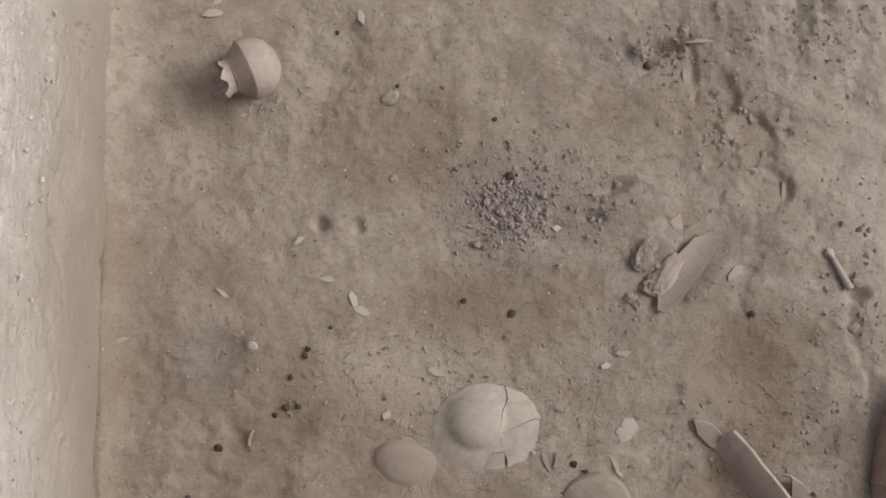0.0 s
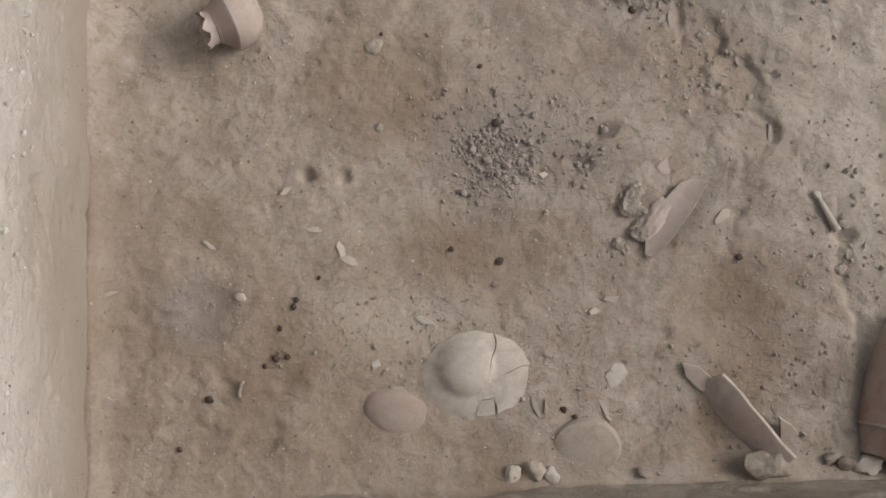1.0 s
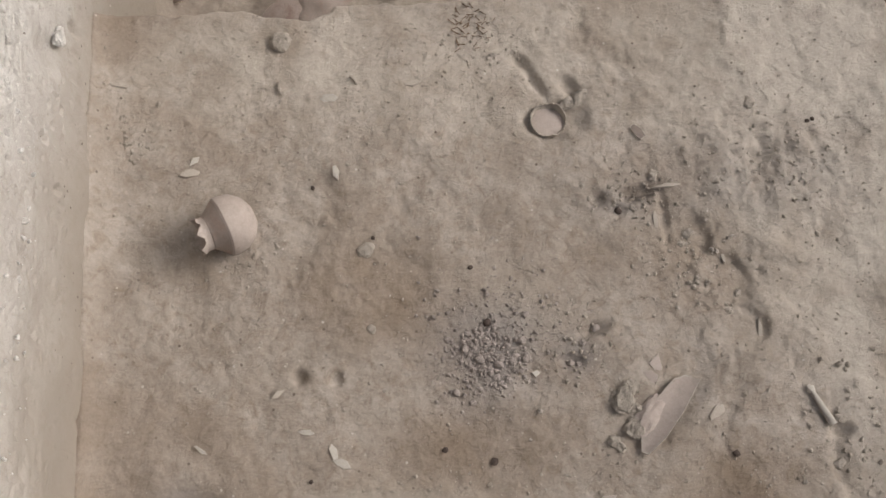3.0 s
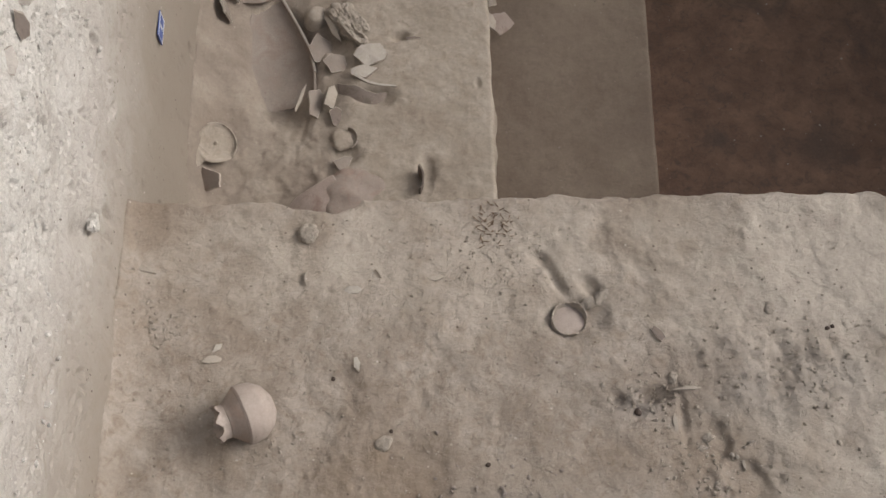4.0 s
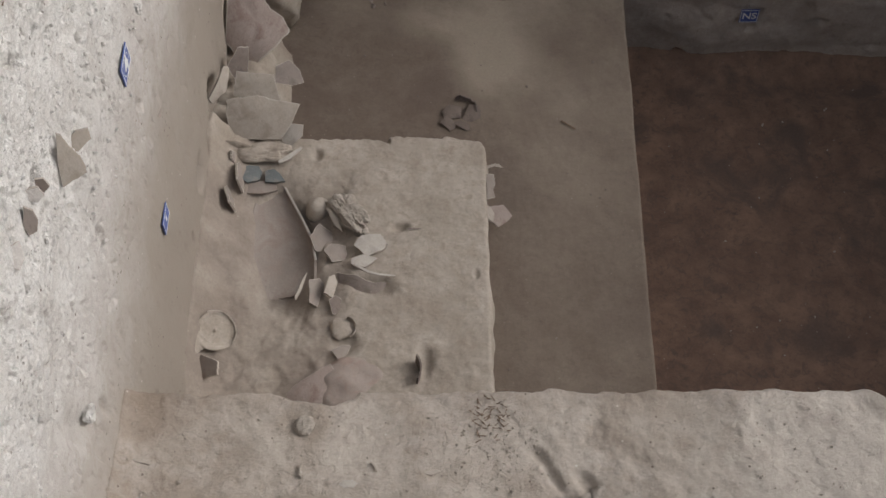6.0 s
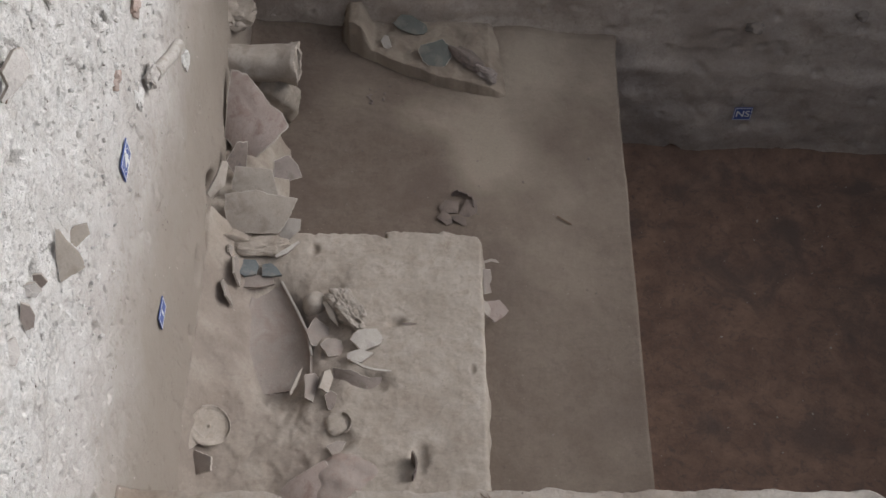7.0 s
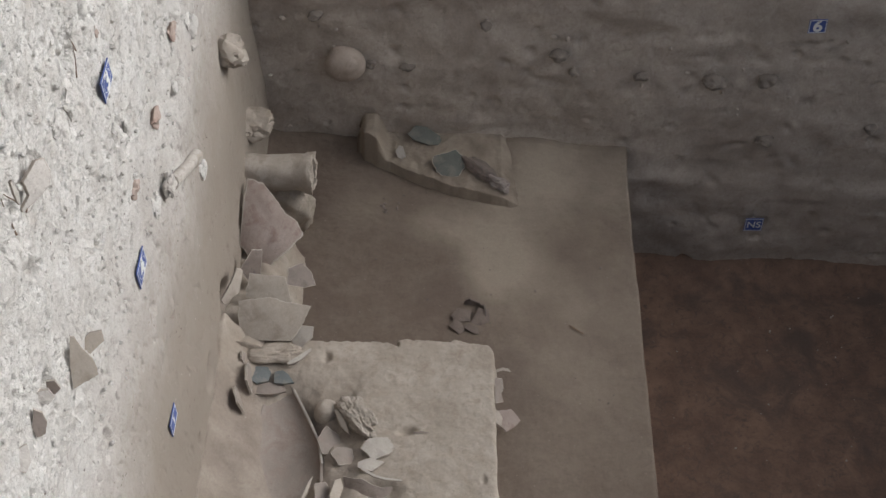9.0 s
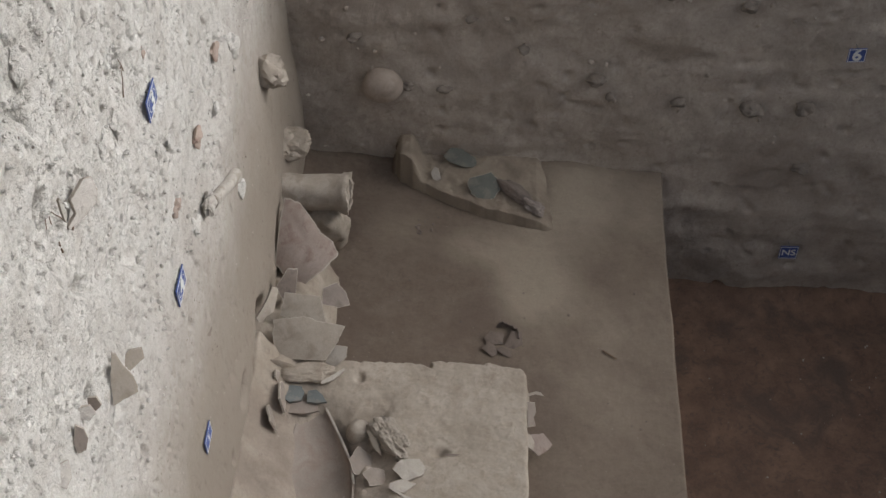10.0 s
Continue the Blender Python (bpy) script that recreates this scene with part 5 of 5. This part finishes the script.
def side_face_finds():
    label_plate(on_wall(2.728, 1.108, 0.012, 4), 0.112, 0.078, "3", "blue plate with a white 3 nailed to earth")
    label_plate(on_wall(2.535, 0.522, 0.012, 4), 0.114, 0.078, "4", "blue plate with a white 4 nailed to earth")
    label_plate(on_wall(2.375, -0.070, 0.012, 2), 0.095, 0.066, "", "worn blue plate nailed to earth near the shelf", oval=False)
    far = lambda x, z, turn: Matrix.Translation((x, back_y(x) - 0.035, z)) @ Matrix(((1, 0, 0), (0, 0, -1), (0, 1, 0))).to_4x4() @ pose(0, 0, 0, 0, 0, turn)
    label_plate(far(1.676, 0.030, 3), 0.080, 0.075, "6", "blue plate with a white 6 on the far face", oval=False)
    label_plate(far(1.642, -1.256, 1), 0.096, 0.092, "NS", "blue plate with white letters on the far face", oval=False)
    # long pale bone sticking out
    bone = empty("bone", on_wall(3.16, 0.345, 0.018, -31), "long pale bone lying in the earth face, knuckle end broken", "bone")
    bm = bmesh.new()
    bmesh.ops.create_cone(bm, cap_ends=True, segments=20, radius1=0.042, radius2=0.050, depth=0.42, matrix=Matrix.Rotation(radians(90), 4, "Y"))
    bmesh.ops.subdivide_edges(bm, edges=[e for e in bm.edges if abs(e.verts[0].co.x - e.verts[1].co.x) > 0.1], cuts=8)
    for v in bm.verts:
        v.co.y *= 0.8 + 0.5 * (v.co.x / 0.21) ** 2 * 0.5
        v.co.z += 0.012 * noise.noise(v.co * 9)
    part("shaft", bm, M_BONE, bone).scale = (1, 0.62, 0.5)
    part("knuckle", worn(rock_bm(71, 0.055, 0.035, 0.02, 0.5, 4), 0.008), M_WALL_CLAY, bone, "crusted broken end").location = (-0.235, 0.0, 0.0)
    group = "sherds in the side face"
    lean = (0.35, -0.80, 0.48)
    outline_sherd((-0.925, 1.915, 0.835), lean, [(-22, 54), (-14, 50), (-2, 32), (16, 14), (24, -2), (27, -16), (8, -28), (-12, -42), (-20, 0)], 655, M_BUFF, "large brown sherd jutting from the earth face", 600, group, bend=(2, 2), thick=0.010)
    outline_sherd((-0.935, 2.05, 0.765), (0.3, -0.75, 0.6), [(-26, -2), (-8, 16), (12, 20), (17, 2), (8, -6), (-10, -26), (-24, -18)], 640, M_BUFF, "brown sherd with a white broken end in the earth face", 601, group, thick=0.016)
    outline_sherd((-0.945, 1.655, 0.955), lean, [(-11, 24), (2, 18), (10, 2), (8, -18), (-4, -24), (-12, -6)], 655, M_BROWN_PALE, "brown clay sherd jutting out of the earth face", 602, group)
    # dark piece that stands for the shaded inside of a small cavity
    outline_sherd((-0.950, 1.785, 0.925), (0.2, -0.8, 0.5), [(-12, 8), (2, 10), (11, -4), (2, -14), (-10, -8)], 655, M_BROWN, "small dark piece put in for the shade of a cavity", 603, group)
    outline_sherd((-0.950, 1.73, 0.955), lean, [(-14, 10), (4, 14), (14, 0), (4, -12), (-12, -8)], 655, M_WALL_CLAY, "pale clay sherd jutting out of the earth face", 604, group)
    outline_sherd((-0.955, 1.545, 0.975), (0.5, -0.5, 0.7), [(-12, 14), (6, 22), (12, -4), (4, -22), (-12, -14)], 655, M_WALL_CLAY, "pale crusted sherd low in the earth face", 605, group)
    outline_sherd((-0.955, 2.06, 1.345), (0.75, -0.5, 0.42), [(-26, 4), (-16, 22), (-2, 44), (14, 50), (28, 28), (26, 2), (4, -26), (-18, -50), (-22, -46), (-12, -20)], 760, M_WALL_CLAY, "long pale curved fragment lying in the earth face", 606, group, bend=(3, 5), thick=0.014)
    outline_sherd((-0.965, 1.975, 1.41), (0.7, -0.55, 0.4), [(-14, 22), (-2, 6), (6, -14), (10, -30), (4, -24), (-8, -2), (-16, 16)], 950, M_BONE, "narrow white bone splinter in a cavity", 607, group, name="splinter", category="bone")
    for k, (y, z, ln, spin) in enumerate(((1.90, 1.40, 0.10, 60), (1.94, 1.36, 0.13, 95), (1.98, 1.38, 0.08, 120), (2.06, 1.30, 0.06, 15), (2.58, 1.30, 0.09, 70), (2.60, 1.335, 0.06, 110))):
        bm = bmesh.new()
        bmesh.ops.create_cone(bm, cap_ends=True, segments=6, radius1=0.0022, radius2=0.001, depth=ln, matrix=Matrix.Rotation(radians(90), 4, "Y"))
        bmesh.ops.subdivide_edges(bm, edges=[e for e in bm.edges if e.calc_length() > ln * 0.8], cuts=6)
        thing("root", worn(bm, 0.010), M_ROOT, "thin dry root hanging from a cavity in earth", "root", "roots in the side face", on_wall(y, z, 0.006, spin))
    outline_sherd((-0.925, 2.68, 0.13), (0.8, -0.4, 0.4), [(-10, 10), (4, 13), (11, 4), (8, -12), (-8, -10)], 560, M_JAR, "dull sherd flush low in the earth face", 608, group, pale=False)
    outline_sherd((-0.925, 2.49, 0.17), (0.8, -0.4, 0.4), [(-9, 8), (6, 10), (8, -10), (-7, -9)], 590, M_JAR, "dull sherd flush low in the earth face", 609, group, pale=False)
    lumps = [(3.065, 0.675, 0.038, M_ORANGE_DUSTY), (3.475, 0.72, 0.035, M_ORANGE_DUSTY), (2.83, 1.19, 0.022, M_CLOD), (3.70, 0.575, 0.055, M_CLOD), (2.70, 0.695, 0.034, M_ORANGE_DUSTY), (2.82, 0.49, 0.04, M_CLOD), (3.405, 0.12, 0.045, M_CLOD), (2.46, 1.25, 0.04, M_CLOD),
             (1.90, 1.38, 0.05, M_CLOD), (2.07, 1.75, 0.05, M_CLOD), (2.50, 1.245, 0.03, M_CLOD), (3.325, 0.58, 0.03, M_CLOD), (2.80, 0.88, 0.028, M_CLOD), (2.79, 1.235, 0.018, M_ORANGE_DUSTY), (2.0, 0.75, 0.03, M_CLOD), (2.34, 1.28, 0.035, M_CLOD), (4.36, -0.56, 0.03, M_CLOD), (1.47, 0.30, 0.03, M_CLOD)]
    for k, (y, z, r, mat) in enumerate(lumps):
        kind = "burnt reddish clay lump" if mat is M_ORANGE_DUSTY else "rough earth-crusted stone"
        thing("lump", rock_bm(640 + k, r, r * 0.8, r * 0.45, 0.5), M_WALL if mat is M_CLOD else mat, f"{kind} stuck in the earth face", "lump", "lumps in the side face", on_wall(y, z, -r * 0.02, 37 * k))
    # crumbling bits over the face
    rng = np.random.default_rng(21)
    n = 5200
    y, z = rng.uniform(0.3, 4.4, n), rng.uniform(0.0, 2.0, n)
    keep = (vnoise(0, y, z, 0.3) + 0.5 * z > rng.uniform(-0.5, 1.3, n)) & (z > 0.42)
    y, z = y[keep], z[keep]
    p = np.stack([wall_x(z) + 0.006, y, z, 0.002 + 0.010 * rng.random(len(y)) ** 4], -1)
    scatter("wall_crumbs", p, M_WALL, "pale crumbs of earth clinging to the rough face", "earth crumbs")


def far_face_finds():
    thing("round_vessel", rock_bm(81, 0.10, 0.075, 0.09, 0.06, 4), M_VESSEL, "rounded brown vessel bulging out of the far earth face", "vessel", at=pose(-0.472, back_y(-0.478) + 0.045, -0.355))
    rng = random.Random(8)
    spots = [(-0.17, -0.37, 0.03), (-0.35, -0.36, 0.025), (1.295, -0.39, 0.045), (1.55, -0.36, 0.04), (0.55, -0.27, 0.035), (0.95, -0.37, 0.03), (0.62, -0.36, 0.02), (1.6, -0.72, 0.035), (0.2, -0.12, 0.025), (-0.05, 0.02, 0.02), (-0.6, -0.1, 0.03), (2.1, -0.62, 0.03), (1.2, 0.16, 0.03), (0.85, 0.2, 0.025)]
    for k, (x, z, r) in enumerate(spots):
        thing("lump", rock_bm(700 + k, r * 1.3, r, r * 0.7, 0.4), M_BACKCLOD, "grey-brown earth lump in the far face", "lump", "lumps in the far face", pose(x, back_y(x) + 0.09 * max(z - Z_C, 0) + 0.015, z, 0, 0, rng.uniform(0, 90)))
    rr = np.random.default_rng(31)
    n = 700
    x, z = rr.uniform(-0.9, 2.6, n), rr.uniform(-0.8, 0.7, n)
    keep = z + 0.5 * vnoise(x, 0, z, 0.3) > rr.uniform(-0.9, 0.9, n)
    x, z = x[keep], z[keep]
    p = np.stack([x, back_y(x) + 0.09 * (z - Z_C) + 0.022, z, 0.004 + 0.015 * rr.random(len(x)) ** 3], -1)
    scatter("far_wall_crumbs", p, M_BACK, "grey-brown crumbs clinging to the far face", "earth crumbs")


M_CRUSHED = clay("dark_dusty_clay", (0.15, 0.12, 0.10), (0.21, 0.17, 0.145), (0.13, 0.105, 0.088))
M_VESSEL = clay("dull_brown_clay", (0.33, 0.275, 0.23), (0.41, 0.345, 0.29), (0.29, 0.24, 0.20))
M_WALL_CLAY = clay("pale_crusted_clay", (0.46, 0.425, 0.385), (0.58, 0.55, 0.505), (0.40, 0.365, 0.325), bump=0.5)
M_JAR = clay("grey_brown_jar_clay", (0.235, 0.20, 0.172), (0.30, 0.26, 0.227), (0.25, 0.20, 0.17))
M_RED_BROWN = clay("red_brown_clay", (0.28, 0.225, 0.195), (0.36, 0.30, 0.265), (0.24, 0.175, 0.15))
M_GREEN = clay("green_grey_clay", (0.115, 0.12, 0.105), (0.165, 0.17, 0.15), (0.20, 0.185, 0.16))
M_ORANGE_DUSTY = clay("dusty_burnt_clay", (0.40, 0.31, 0.26), (0.46, 0.40, 0.35), (0.38, 0.26, 0.215), bump=0.5)
M_BACKCLOD = clay("grey_brown_lump", (0.20, 0.17, 0.142), (0.28, 0.24, 0.205), (0.15, 0.128, 0.108), bump=0.5)
shelf_finds()
bank_finds()
lower_finds()
side_face_finds()
far_face_finds()
